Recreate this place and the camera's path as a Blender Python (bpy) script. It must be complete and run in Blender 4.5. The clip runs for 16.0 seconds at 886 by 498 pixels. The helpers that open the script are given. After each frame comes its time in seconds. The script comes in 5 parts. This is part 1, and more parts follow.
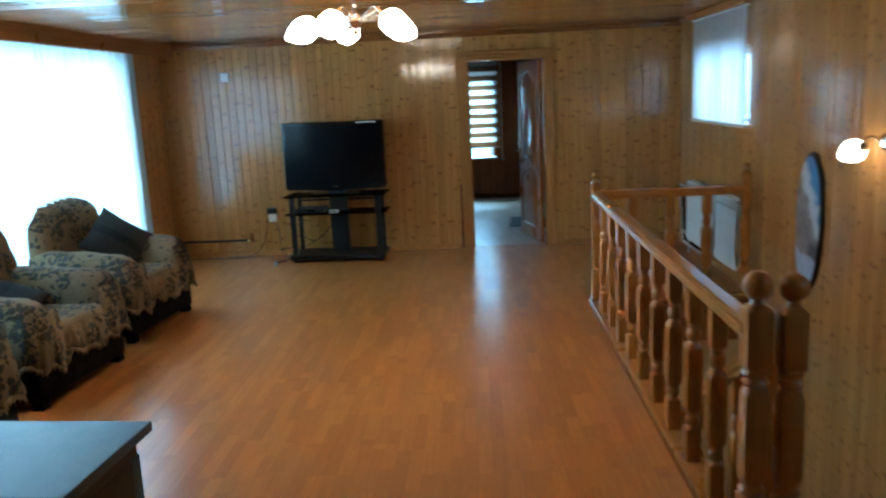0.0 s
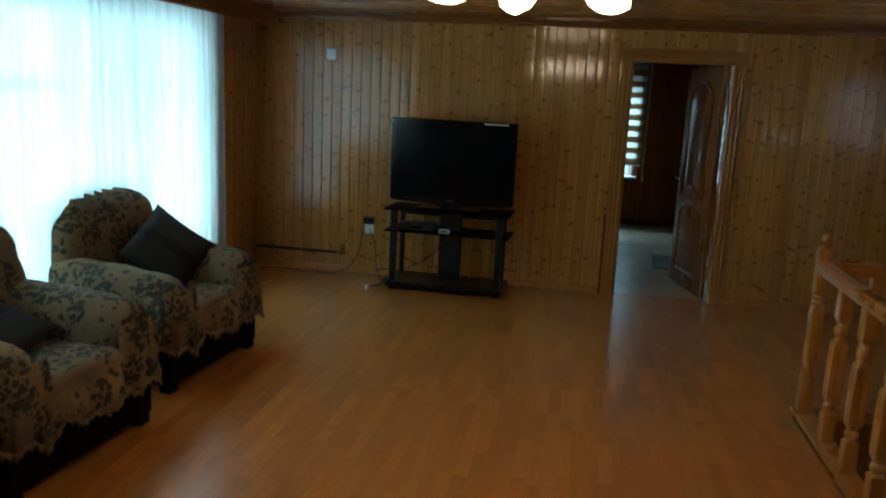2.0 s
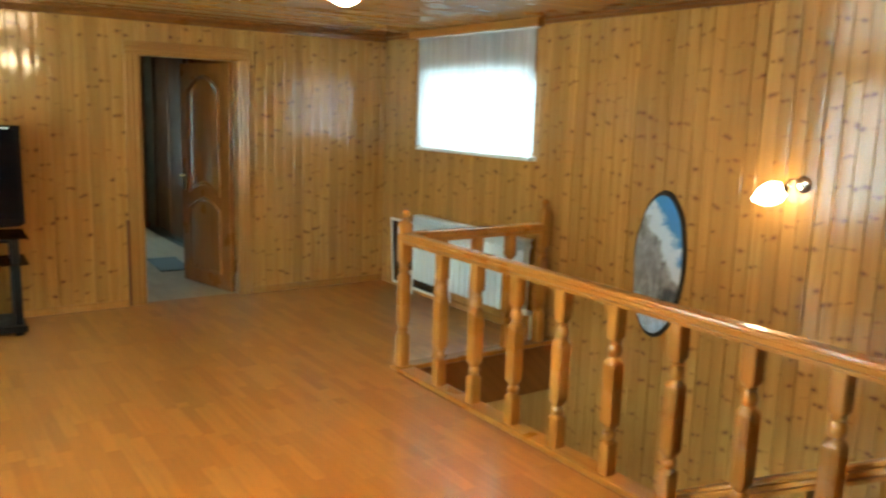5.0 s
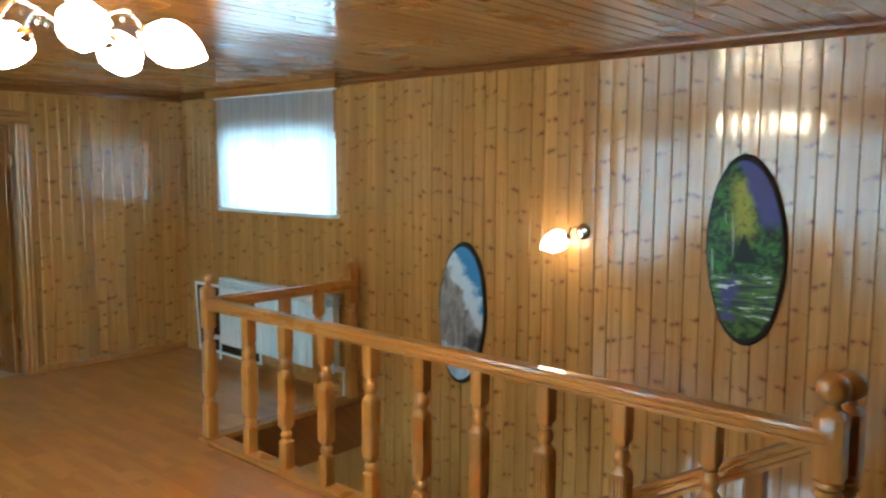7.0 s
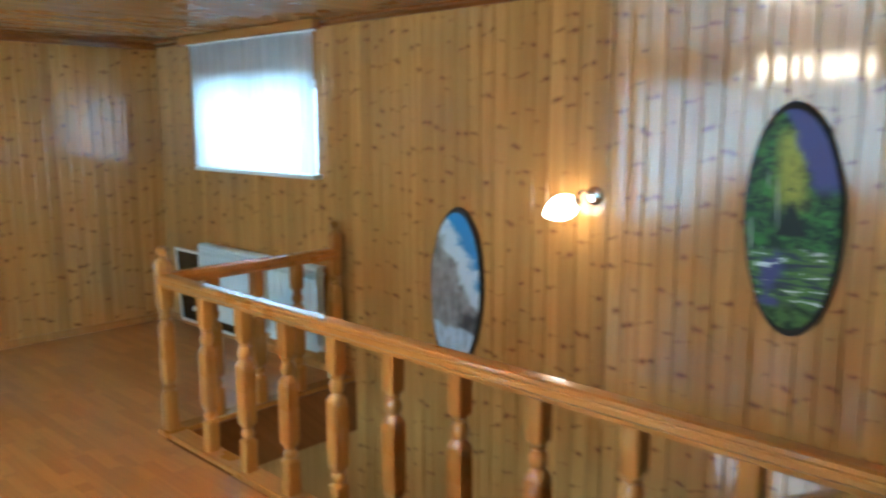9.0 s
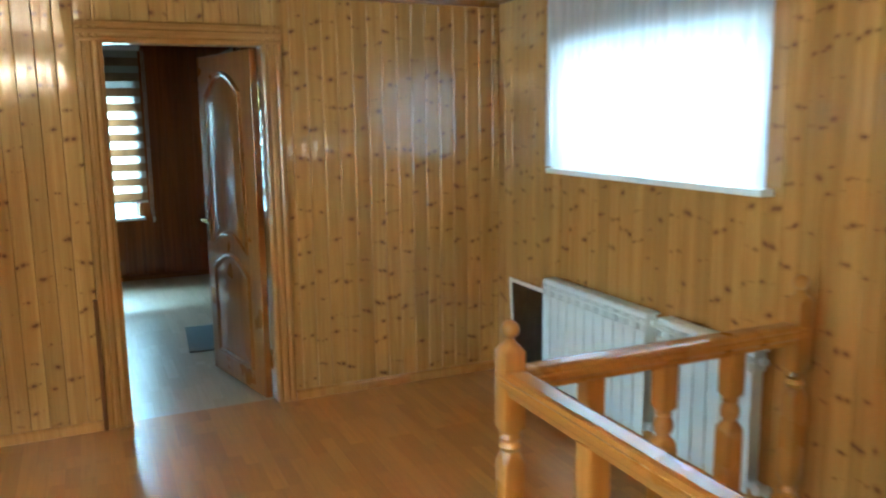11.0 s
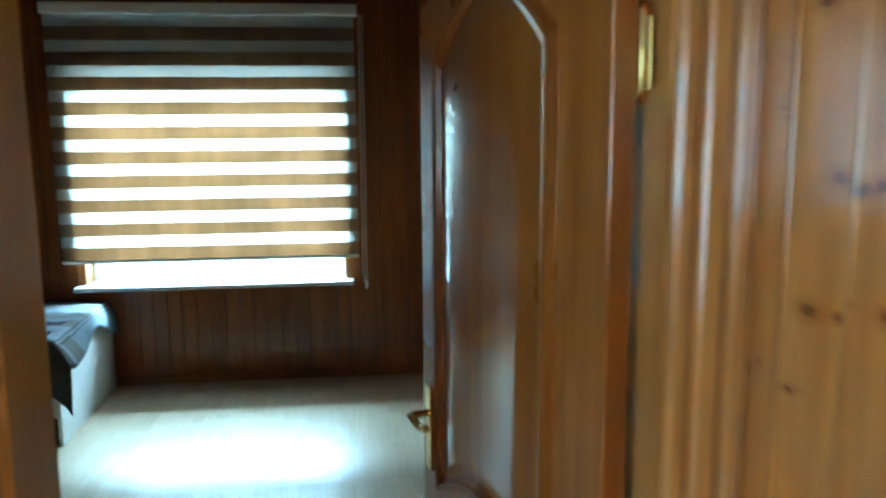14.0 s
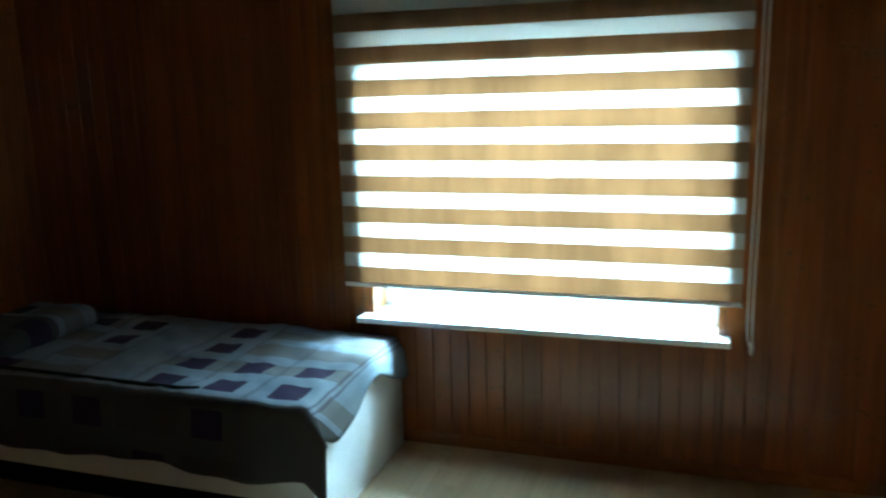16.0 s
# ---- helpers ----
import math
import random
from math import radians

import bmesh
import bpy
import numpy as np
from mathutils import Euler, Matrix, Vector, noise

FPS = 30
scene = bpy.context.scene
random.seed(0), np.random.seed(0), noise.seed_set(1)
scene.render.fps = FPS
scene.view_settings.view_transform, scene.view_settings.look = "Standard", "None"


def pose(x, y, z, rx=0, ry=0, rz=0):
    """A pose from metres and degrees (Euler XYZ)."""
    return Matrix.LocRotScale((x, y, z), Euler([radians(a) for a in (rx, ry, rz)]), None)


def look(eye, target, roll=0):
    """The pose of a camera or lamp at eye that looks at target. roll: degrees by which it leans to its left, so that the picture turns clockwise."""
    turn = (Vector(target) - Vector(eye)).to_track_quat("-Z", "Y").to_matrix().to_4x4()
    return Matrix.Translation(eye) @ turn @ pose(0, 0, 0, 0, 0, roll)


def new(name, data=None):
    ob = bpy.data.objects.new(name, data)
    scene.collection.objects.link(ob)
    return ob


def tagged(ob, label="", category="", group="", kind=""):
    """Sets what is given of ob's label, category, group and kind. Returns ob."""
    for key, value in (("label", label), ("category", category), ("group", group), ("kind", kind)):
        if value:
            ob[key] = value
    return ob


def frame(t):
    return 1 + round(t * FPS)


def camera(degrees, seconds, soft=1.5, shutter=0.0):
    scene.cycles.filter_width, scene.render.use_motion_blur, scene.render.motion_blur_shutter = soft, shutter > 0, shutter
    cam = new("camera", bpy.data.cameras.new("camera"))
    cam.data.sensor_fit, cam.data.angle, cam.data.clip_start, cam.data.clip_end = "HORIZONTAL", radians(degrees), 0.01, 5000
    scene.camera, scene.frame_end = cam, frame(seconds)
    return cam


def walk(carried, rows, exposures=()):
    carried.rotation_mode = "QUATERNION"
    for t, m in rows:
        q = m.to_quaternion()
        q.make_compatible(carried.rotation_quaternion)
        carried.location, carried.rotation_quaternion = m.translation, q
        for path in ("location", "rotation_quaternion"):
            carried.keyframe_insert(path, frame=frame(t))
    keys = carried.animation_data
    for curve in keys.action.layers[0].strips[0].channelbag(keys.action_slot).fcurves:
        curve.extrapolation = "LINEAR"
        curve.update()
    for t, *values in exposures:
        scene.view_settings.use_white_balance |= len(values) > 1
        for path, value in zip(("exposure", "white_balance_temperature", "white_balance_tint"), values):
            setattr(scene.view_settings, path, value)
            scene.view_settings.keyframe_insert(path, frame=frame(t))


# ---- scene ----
cam = camera(58.5, 16.0, 2.2, 0.5)
PATH = [
    (0, (0.557, 0.843, 1.694), (0.464, 2.803, 1.305), -2.7),
    (0.5, (0.611, 1.295, 1.739), (0.325, 3.234, 1.339), -1.1),
    (1, (0.565, 1.752, 1.729), (0.168, 3.67, 1.328), 0.0),
    (1.5, (0.378, 2.105, 1.741), (0.002, 4.026, 1.33), 2.0),
    (2, (0.118, 2.502, 1.712), (-0.202, 4.435, 1.312), 2.7),
    (2.5, (-0.268, 2.682, 1.698), (-0.47, 4.629, 1.289), 2.1),
    (3, (-0.651, 2.821, 1.687), (-0.702, 4.775, 1.267), 1.8),
    (3.5, (-0.98, 2.962, 1.675), (-0.876, 4.917, 1.265), 2.4),
    (4, (-1.273, 2.935, 1.633), (-0.796, 4.838, 1.247), 2.5),
    (4.5, (-1.261, 2.894, 1.659), (-0.368, 4.642, 1.277), 1.9),
    (4.8, (-1.188, 2.911, 1.64), (-0.125, 4.568, 1.287), 1.9),
    (5, (-1.125, 2.86, 1.64), (0.003, 4.476, 1.297), 1.9),
    (5.2, (-1.093, 2.844, 1.639), (0.092, 4.421, 1.311), 2.0),
    (7.3, (-1.109, 2.75, 1.69), (0.433, 4.009, 1.496), -0.3),
    (7.5, (-1.088, 2.728, 1.691), (0.502, 3.924, 1.48), -0.4),
    (8, (-0.935, 2.676, 1.687), (0.714, 3.779, 1.43), -0.0),
    (8.5, (-0.725, 2.774, 1.681), (0.867, 3.952, 1.401), 0.6),
    (9, (-0.474, 3.091, 1.687), (0.953, 4.454, 1.364), -0.1),
    (9.5, (-0.154, 3.504, 1.638), (1.023, 5.087, 1.308), -0.5),
    (10, (0.102, 4.002, 1.629), (1.093, 5.708, 1.295), -0.8),
    (10.2, (0.167, 4.209, 1.639), (1.126, 5.933, 1.307), -0.8),
    (12.5, (0.725, 6.848, 1.575), (1.237, 8.748, 1.22), -1.1),
    (13, (0.805, 7.5, 1.584), (1.269, 9.415, 1.242), -1.2),
    (13.5, (0.849, 8.02, 1.588), (1.22, 9.964, 1.299), -0.6),
    (14, (0.916, 8.492, 1.631), (1.134, 10.455, 1.316), -0.4),
    (14.5, (0.975, 8.945, 1.68), (0.98, 10.911, 1.313), -0.2),
    (15, (0.831, 9.36, 1.649), (0.703, 11.32, 1.272), -0.7),
    (15.5, (0.786, 9.763, 1.665), (0.406, 11.688, 1.277), -1.5),
    (16, (0.77, 10.076, 1.716), (0.147, 11.934, 1.32), -1.6),
]
walk(cam, [(t, look(eye, target, roll)) for t, eye, target, roll in PATH],
     [(0.0, -0.05, 5350, 9), (0.5, -0.4, 5550, 9), (1.0, -0.6, 5850, 9), (2.0, -1.18, 6450, 7), (3.5, -1.08, 7450, 5), (3.95, -0.83, 8850, 5), (4.4, 0.38, 8050, 5), (5.0, 0.88, 7450, 5), (7.5, 0.48, 5600, 6), (8.0, 0.48, 5300, 5), (9.0, 0.68, 5550, 6), (10.0, 0.83, 5650, 7), (12.5, 0.93, 6650, 6), (13.3, 1.0, 6500, 4.5), (14.0, 0.8, 6350, 7), (14.5, 0.84, 6450, 8), (15.0, 0.82, 6500, 9), (15.5, 0.9, 6550, 9), (16.0, 1.02, 6600, 9)])

# ---- world and daylight ----
EAST, WEST, NORTH, SOUTH, CEIL = 2.73, -2.8, 9.415, -1.2, 2.31
BED_Y, BED_W, BED_E, BED_CEIL = 13.52, -2.75, 2.15, 2.42

world = bpy.data.worlds.new("overcast_sky")
scene.world = world
world.use_nodes = True
wn = world.node_tree
sky = wn.nodes.new("ShaderNodeTexSky")
sky.sky_type = "NISHITA"
sky.sun_disc = False
sky.sun_elevation = radians(40)
sky.sun_rotation = radians(250)
wn.nodes["Background"].inputs["Strength"].default_value = 0.1
wn.links.new(sky.outputs[0], wn.nodes["Background"].inputs["Color"])
sun = new("sun", bpy.data.lights.new("sun", "SUN"))
sun.data.energy, sun.data.angle, sun.data.color = 0.8, radians(15), (1, 0.95, 0.88)
sun.matrix_world = look((0, 0, 20), (11.2, 4.1, 10))


def window_light(name, eye, target, w, h, watts, color=(0.6, 0.87, 1.0)):
    """Daylight that stands in a window's opening."""
    la = new(name, bpy.data.lights.new(name, "AREA"))
    la.data.shape, la.data.size, la.data.size_y, la.data.energy, la.data.color = "RECTANGLE", w, h, watts, color
    la.matrix_world = look(eye, target)
    return la


window_light("daylight_west", (WEST - 0.32, 6.1, 1.28), (0, 6.1, 1.28), 4.5, 1.75, 225, (0.7, 0.9, 1.0))
window_light("daylight_east", (EAST + 0.32, 8.05, 1.5), (0, 8.05, 1.5), 1.4, 1.0, 22)
window_light("daylight_east", (EAST + 0.32, 2.52, 1.5), (0, 2.52, 1.5), 1.3, 1.0, 15)
window_light("daylight_bedroom", (0.05, BED_Y + 0.32, 1.05), (0.05, 9, 1.05), 1.66, 1.9, 2, (0.6, 0.85, 1.0))
window_light("daylight_bedroom_sky", (0.05, BED_Y + 2.5, 3.1), (0.05, 12.5, 0.1), 3.0, 1.8, 2900, (0.38, 0.75, 1.0))
window_light("daylight_lower_hall", (-1.62, 5.2, -1.35), (2, 5.2, -1.35), 2.4, 1.2, 42)


# ---- materials ----
class Nodes:
    """A short hand for building a node material."""

    def __init__(self, name):
        self.m = bpy.data.materials.new(name)
        self.m.use_nodes = True
        self.t = self.m.node_tree
        self.b = self.t.nodes["Principled BSDF"]

    def n(self, kind, **inputs):
        nd = self.t.nodes.new("ShaderNode" + kind)
        for k, v in inputs.items():
            self.put(nd.inputs[k.replace("_", " ")], v)
        return nd

    def put(self, socket, v):
        if isinstance(v, bpy.types.NodeSocket):
            self.t.links.new(v, socket)
        else:
            socket.default_value = v

    def math(self, op, a, b=0.0, c=0.0):
        nd = self.t.nodes.new("ShaderNodeMath")
        nd.operation = op
        self.put(nd.inputs[0], a), self.put(nd.inputs[1], b), self.put(nd.inputs[2], c)
        return nd.outputs[0]

    def vec(self, x, y, z):
        return self.n("CombineXYZ", X=x, Y=y, Z=z).outputs[0]

    def xyz(self):
        s = self.n("SeparateXYZ", Vector=self.n("TexCoord").outputs["Object"])
        return s.outputs[0], s.outputs[1], s.outputs[2]

    def rnd(self):
        return self.n("ObjectInfo").outputs["Random"]

    def mix(self, f, a, b, blend="MIX"):
        nd = self.t.nodes.new("ShaderNodeMix")
        nd.data_type, nd.blend_type = "RGBA", blend
        for i, v in ((0, f), (6, a), (7, b)):
            if i and not isinstance(v, bpy.types.NodeSocket):
                v = (*v[:3], 1)
            self.put(nd.inputs[i], v)
        return nd.outputs[2]

    def step(self, v, lo, hi, a=0.0, b=1.0):
        nd = self.t.nodes.new("ShaderNodeMapRange")
        nd.interpolation_type = "SMOOTHSTEP"
        for i, w in enumerate((v, lo, hi, a, b)):
            self.put(nd.inputs[i], w)
        return nd.outputs[0]

    def noise(self, vector, scale, detail=4.0, rough=0.55, dist=0.0):
        return self.n("TexNoise", Vector=vector, Scale=scale, Detail=detail, Roughness=rough, Distortion=dist).outputs[0]

    def bump(self, height, dist=0.002, strength=0.5):
        self.put(self.b.inputs["Normal"], self.n("Bump", Height=height, Distance=dist, Strength=strength).outputs[0])

    def done(self, color, rough, metal=0.0, coat=0.0, coat_rough=0.1, spec=0.5):
        self.put(self.b.inputs["Base Color"], color if isinstance(color, bpy.types.NodeSocket) else (*color, 1))
        self.put(self.b.inputs["Roughness"], rough)
        self.b.inputs["Metallic"].default_value = metal
        self.b.inputs["Specular IOR Level"].default_value = spec
        self.b.inputs["Coat Weight"].default_value = coat
        self.b.inputs["Coat Roughness"].default_value = coat_rough
        return self.m


def pine(name, light, dark, knots=1.0, rough=0.38, coat=0.8, coat_rough=0.12, across=8.5, spec=0.16, axis="z", island=False, relief=0.2):
    """Varnished softwood whose grain runs along one local axis, with knots."""
    k = Nodes(name)
    x, y, z = k.xyz()
    if axis == "x":
        x, z = z, x
    if axis == "y":
        y, z = z, y
    r = k.n("NewGeometry").outputs["Random Per Island"] if island else k.rnd()
    shift = k.math("MULTIPLY", r, 97.0)
    u = k.math("ADD", x, y)
    # growth rings: stretched noise, bent round the knots
    g = k.noise(k.vec(k.math("MULTIPLY", u, 26.0), shift, k.math("MULTIPLY", z, 1.1)), 1.0, 5, 0.6, 0.6)
    fine = k.noise(k.vec(k.math("MULTIPLY", u, 260.0), shift, k.math("MULTIPLY", z, 5.0)), 1.0, 3)
    col = k.mix(k.step(g, 0.3, 0.72), light, dark)
    col = k.mix(k.math("MULTIPLY", k.step(fine, 0.35, 0.75), 0.22), col, tuple(c * 0.72 for c in dark))
    # board to board
    col = k.mix(k.step(k.n("TexWhiteNoise", Vector=k.vec(shift, 3.0, 1.0)).outputs[0], 0.0, 1.0, 0.0, 0.45), col, tuple(c * 0.66 for c in dark))
    if knots:
        # rows of small knots with smears between them
        zz = k.math("ADD", k.math("DIVIDE", z, 0.15), shift)
        row = k.math("FLOOR", zz)
        w = [k.n("SeparateColor", Color=k.n("TexWhiteNoise", Vector=k.vec(row, shift, q + 1.0)).outputs["Color"]).outputs for q in range(3)]
        wob = k.noise(k.vec(k.math("MULTIPLY", u, 90.0), shift, k.math("MULTIPLY", z, 90.0)), 1.0, 2)
        dz = k.math("MULTIPLY", k.math("SUBTRACT", k.math("FRACT", zz), k.math("MULTIPLY_ADD", w[0][1], 0.6, 0.2)), 0.15)
        dz = k.math("ADD", dz, k.math("MULTIPLY", k.math("SUBTRACT", u, 0.044), k.math("MULTIPLY", k.math("SUBTRACT", w[0][2], 0.5), 0.7)))
        there = k.math("GREATER_THAN", w[0][0], 1 - 0.78 * knots)
        core, halo = 0.0, 0.0
        for q in range(3):
            uk = k.math("MULTIPLY_ADD", w[1][q], 0.084, 0.002)
            rk = k.math("MULTIPLY_ADD", k.math("POWER", w[2][q], 2.0), 0.0095, 0.0008)
            du, dv = k.math("SUBTRACT", u, uk), k.math("ADD", dz, k.math("MULTIPLY", k.math("SUBTRACT", w[1][(q + 1) % 3], 0.5), 0.012))
            d = k.math("SQRT", k.math("ADD", k.math("MULTIPLY", k.math("MULTIPLY", du, du), 0.7), k.math("MULTIPLY", dv, dv)))
            d = k.math("ADD", d, k.math("MULTIPLY", k.math("SUBTRACT", wob, 0.5), 0.007))
            core = k.math("MAXIMUM", core, k.step(d, k.math("MULTIPLY", rk, 0.55), k.math("MULTIPLY", rk, 1.2), 1.0, 0.0))
            halo = k.math("MAXIMUM", halo, k.step(d, rk, k.math("MULTIPLY_ADD", rk, 2.6, 0.003), 1.0, 0.0))
        smear = k.math("MULTIPLY", k.step(k.math("ABSOLUTE", dz), 0.002, 0.011, 1.0, 0.0), k.step(k.noise(k.vec(k.math("MULTIPLY", u, 38.0), row, shift), 1.0, 2), 0.48, 0.68))
        smear = k.math("MULTIPLY", smear, k.math("GREATER_THAN", w[2][1], 0.35))
        col = k.mix(k.math("MULTIPLY", k.math("MULTIPLY", smear, there), 0.5), col, (0.2, 0.07, 0.015))
        col = k.mix(k.math("MULTIPLY", k.math("MULTIPLY", halo, there), 0.5), col, (0.24, 0.085, 0.02))
        col = k.mix(k.math("MULTIPLY", k.math("MULTIPLY", core, there), 0.9), col, (0.14, 0.047, 0.013))
    k.bump(k.math("MULTIPLY_ADD", fine, 0.3, g), 0.0008, relief)
    rg = k.step(k.noise(k.n("TexCoord").outputs["Object"], 3.0, 3), 0.3, 0.7, rough * 0.85, rough * 1.2)
    return k.done(col, rg, 0, coat, coat_rough, spec)


def plain(name, base, rough=0.5, metal=0.0, var=0.12, scale=8.0, bump=0.0, coat=0.0, coat_rough=0.1, spec=0.5):
    """A surface of one colour with stains and grain at two scales."""
    k = Nodes(name)
    c = k.n("TexCoord").outputs["Object"]
    a, b = k.noise(c, scale, 4), k.noise(c, scale * 14, 3)
    col = k.mix(k.step(a, 0.3, 0.7), tuple(v * (1 - var) for v in base), tuple(min(1, v * (1 + var)) for v in base))
    col = k.mix(k.math("MULTIPLY", b, var), col, tuple(v * 0.6 for v in base))
    if bump:
        k.bump(b, bump, 0.5)
    return k.done(col, k.step(a, 0.3, 0.7, rough * 0.85, min(1, rough * 1.15)), metal, coat, coat_rough, spec)


def laminate(name, light, dark, coat=0.42, coat_rough=0.19):
    """Three-strip laminate: each plank carries staggered strips of wood."""
    k = Nodes(name)
    x, y, z = k.xyz()
    r = k.math("MULTIPLY", k.rnd(), 61.0)
    ix = k.math("FLOOR", k.math("DIVIDE", x, 0.065))
    jog = k.n("TexWhiteNoise", Vector=k.vec(ix, r, 0.5)).outputs[0]
    yy = k.math("ADD", k.math("DIVIDE", y, 0.42), k.math("MULTIPLY", jog, 5.0))
    iy = k.math("FLOOR", yy)
    tone = k.n("TexWhiteNoise", Vector=k.vec(ix, iy, r)).outputs[0]
    g = k.noise(k.vec(k.math("MULTIPLY", x, 42.0), k.math("MULTIPLY", y, 2.2), k.math("MULTIPLY_ADD", tone, 30.0, r)), 1.0, 4, 0.55, 0.5)
    f = k.noise(k.vec(k.math("MULTIPLY", x, 300.0), k.math("MULTIPLY", y, 9.0), r), 1.0, 2)
    col = k.mix(tone, light, dark)
    col = k.mix(k.step(g, 0.4, 0.75, 0.0, 0.35), col, tuple(c * 0.7 for c in dark))
    col = k.mix(k.math("MULTIPLY", f, 0.22), col, tuple(c * 0.55 for c in dark))
    ex = k.math("ABSOLUTE", k.math("SUBTRACT", k.math("FRACT", k.math("DIVIDE", x, 0.065)), 0.5))
    ey = k.math("ABSOLUTE", k.math("SUBTRACT", k.math("FRACT", yy), 0.5))
    line = k.math("MAXIMUM", k.step(ex, 0.484, 0.497), k.step(ey, 0.4965, 0.499))
    col = k.mix(k.math("MULTIPLY", line, 0.18), col, tuple(c * 0.35 for c in dark))
    k.bump(k.math("MULTIPLY_ADD", f, 0.2, k.math("MULTIPLY", g, 0.4)), 0.0008, 0.2)
    scuff = k.noise(k.n("NewGeometry").outputs["Position"], 1.7, 4)
    return k.done(col, k.step(scuff, 0.3, 0.75, 0.3, 0.36), 0, coat, coat_rough)


def floral(name):
    """Cream cloth with sprays of blue-grey and olive leaves."""
    k = Nodes(name)
    c = k.n("TexCoord").outputs["Object"]
    warp = k.n("TexNoise", Vector=c, Scale=14.0, Detail=2.0)
    cv = k.n("VectorMath")
    cv.operation = "MULTIPLY_ADD"
    k.put(cv.inputs[0], warp.outputs["Color"]), k.put(cv.inputs[1], (0.05, 0.05, 0.05)), k.put(cv.inputs[2], c)
    w = cv.outputs[0]
    v0 = k.n("TexVoronoi", Vector=c, Scale=8.0)
    v1 = k.n("TexVoronoi", Vector=w, Scale=36.0)
    v2 = k.n("TexVoronoi", Vector=w, Scale=58.0)
    s1, s2 = k.n("SeparateColor", Color=v1.outputs["Color"]), k.n("SeparateColor", Color=v2.outputs["Color"])
    spray = k.step(k.math("ADD", v0.outputs["Distance"], k.math("MULTIPLY", k.math("SUBTRACT", k.noise(c, 20.0, 2), 0.5), 0.5)), 0.5, 0.58, 1.0, 0.0)
    leaf = k.math("MULTIPLY", k.step(v1.outputs["Distance"], k.math("MULTIPLY_ADD", s1.outputs[1], 0.3, 0.4), k.math("MULTIPLY_ADD", s1.outputs[1], 0.3, 0.46), 1.0, 0.0), k.math("GREATER_THAN", k.math("ADD", spray, k.math("MULTIPLY", s1.outputs[0], 0.5)), 0.46))
    small = k.math("MULTIPLY", k.math("LESS_THAN", v2.outputs["Distance"], 0.34), k.math("GREATER_THAN", s2.outputs[0], 0.7))
    col = k.mix(k.step(k.noise(c, 3.0, 3), 0.3, 0.7), (0.19, 0.138, 0.078), (0.14, 0.098, 0.052))
    col = k.mix(k.math("MULTIPLY", small, 0.55), col, (0.09, 0.068, 0.03))
    tint = k.mix(k.step(s1.outputs[2], 0.45, 0.55), (0.016, 0.028, 0.034), (0.026, 0.02, 0.009))
    tint = k.mix(k.math("MULTIPLY", k.noise(c, 90.0, 2), 0.5), tint, (0.06, 0.06, 0.045))
    col = k.mix(k.math("MULTIPLY", leaf, 0.92), col, tint)
    th = k.noise(c, 420.0, 2)
    k.bump(th, 0.0015, 0.5)
    k.b.inputs["Sheen Weight"].default_value = 0.05
    return k.done(col, 0.9, 0, 0, 0.1, 0.15)


def sheer(name, tint, clear, scale=60.0):
    """Thin net cloth that lets daylight through."""
    k = Nodes(name)
    x, y, z = k.xyz()
    f = k.noise(k.vec(k.math("MULTIPLY", x, scale), k.math("MULTIPLY", y, scale), k.math("MULTIPLY", z, 1.5)), 1.0, 3)
    fold = k.mix(k.step(f, 0.3, 0.7), tuple(c * 0.72 for c in tint), tint)
    tr = k.n("BsdfTranslucent", Color=fold)
    df = k.n("BsdfDiffuse", Color=fold)
    tp = k.n("BsdfTransparent", Color=(1, 1, 1, 1))
    m1 = k.n("MixShader", Fac=0.35)
    k.put(m1.inputs[1], tr.outputs[0]), k.put(m1.inputs[2], df.outputs[0])
    m2 = k.n("MixShader", Fac=k.step(f, 0.3, 0.7, clear * 0.75, min(1, clear * 1.25)))
    k.put(m2.inputs[1], m1.outputs[0]), k.put(m2.inputs[2], tp.outputs[0])
    k.put(k.t.nodes["Material Output"].inputs[0], m2.outputs[0])
    return k.m


def clear_glass(name, tint=(0.93, 0.97, 0.98), rough=0.02, gloss=0.05):
    k = Nodes(name)
    tp, gl = k.n("BsdfTransparent", Color=(*tint, 1)), k.n("BsdfGlossy", Roughness=rough, Color=(0.9, 0.95, 1, 1))
    mx = k.n("MixShader", Fac=gloss)
    k.put(mx.inputs[1], tp.outputs[0]), k.put(mx.inputs[2], gl.outputs[0])
    k.put(k.t.nodes["Material Output"].inputs[0], mx.outputs[0])
    return k.m


def lit_glass(name, color, strength):
    """Frosted lamp glass with a burning bulb behind it, brightest in its belly."""
    k = Nodes(name)
    k.b.inputs["Emission Color"].default_value = (*color, 1)
    n = k.noise(k.n("TexCoord").outputs["Object"], 30.0, 2)
    k.put(k.b.inputs["Emission Strength"], k.step(n, 0.2, 0.8, strength * 0.9, strength * 1.1))
    return k.done((0.85, 0.82, 0.75), 0.35)


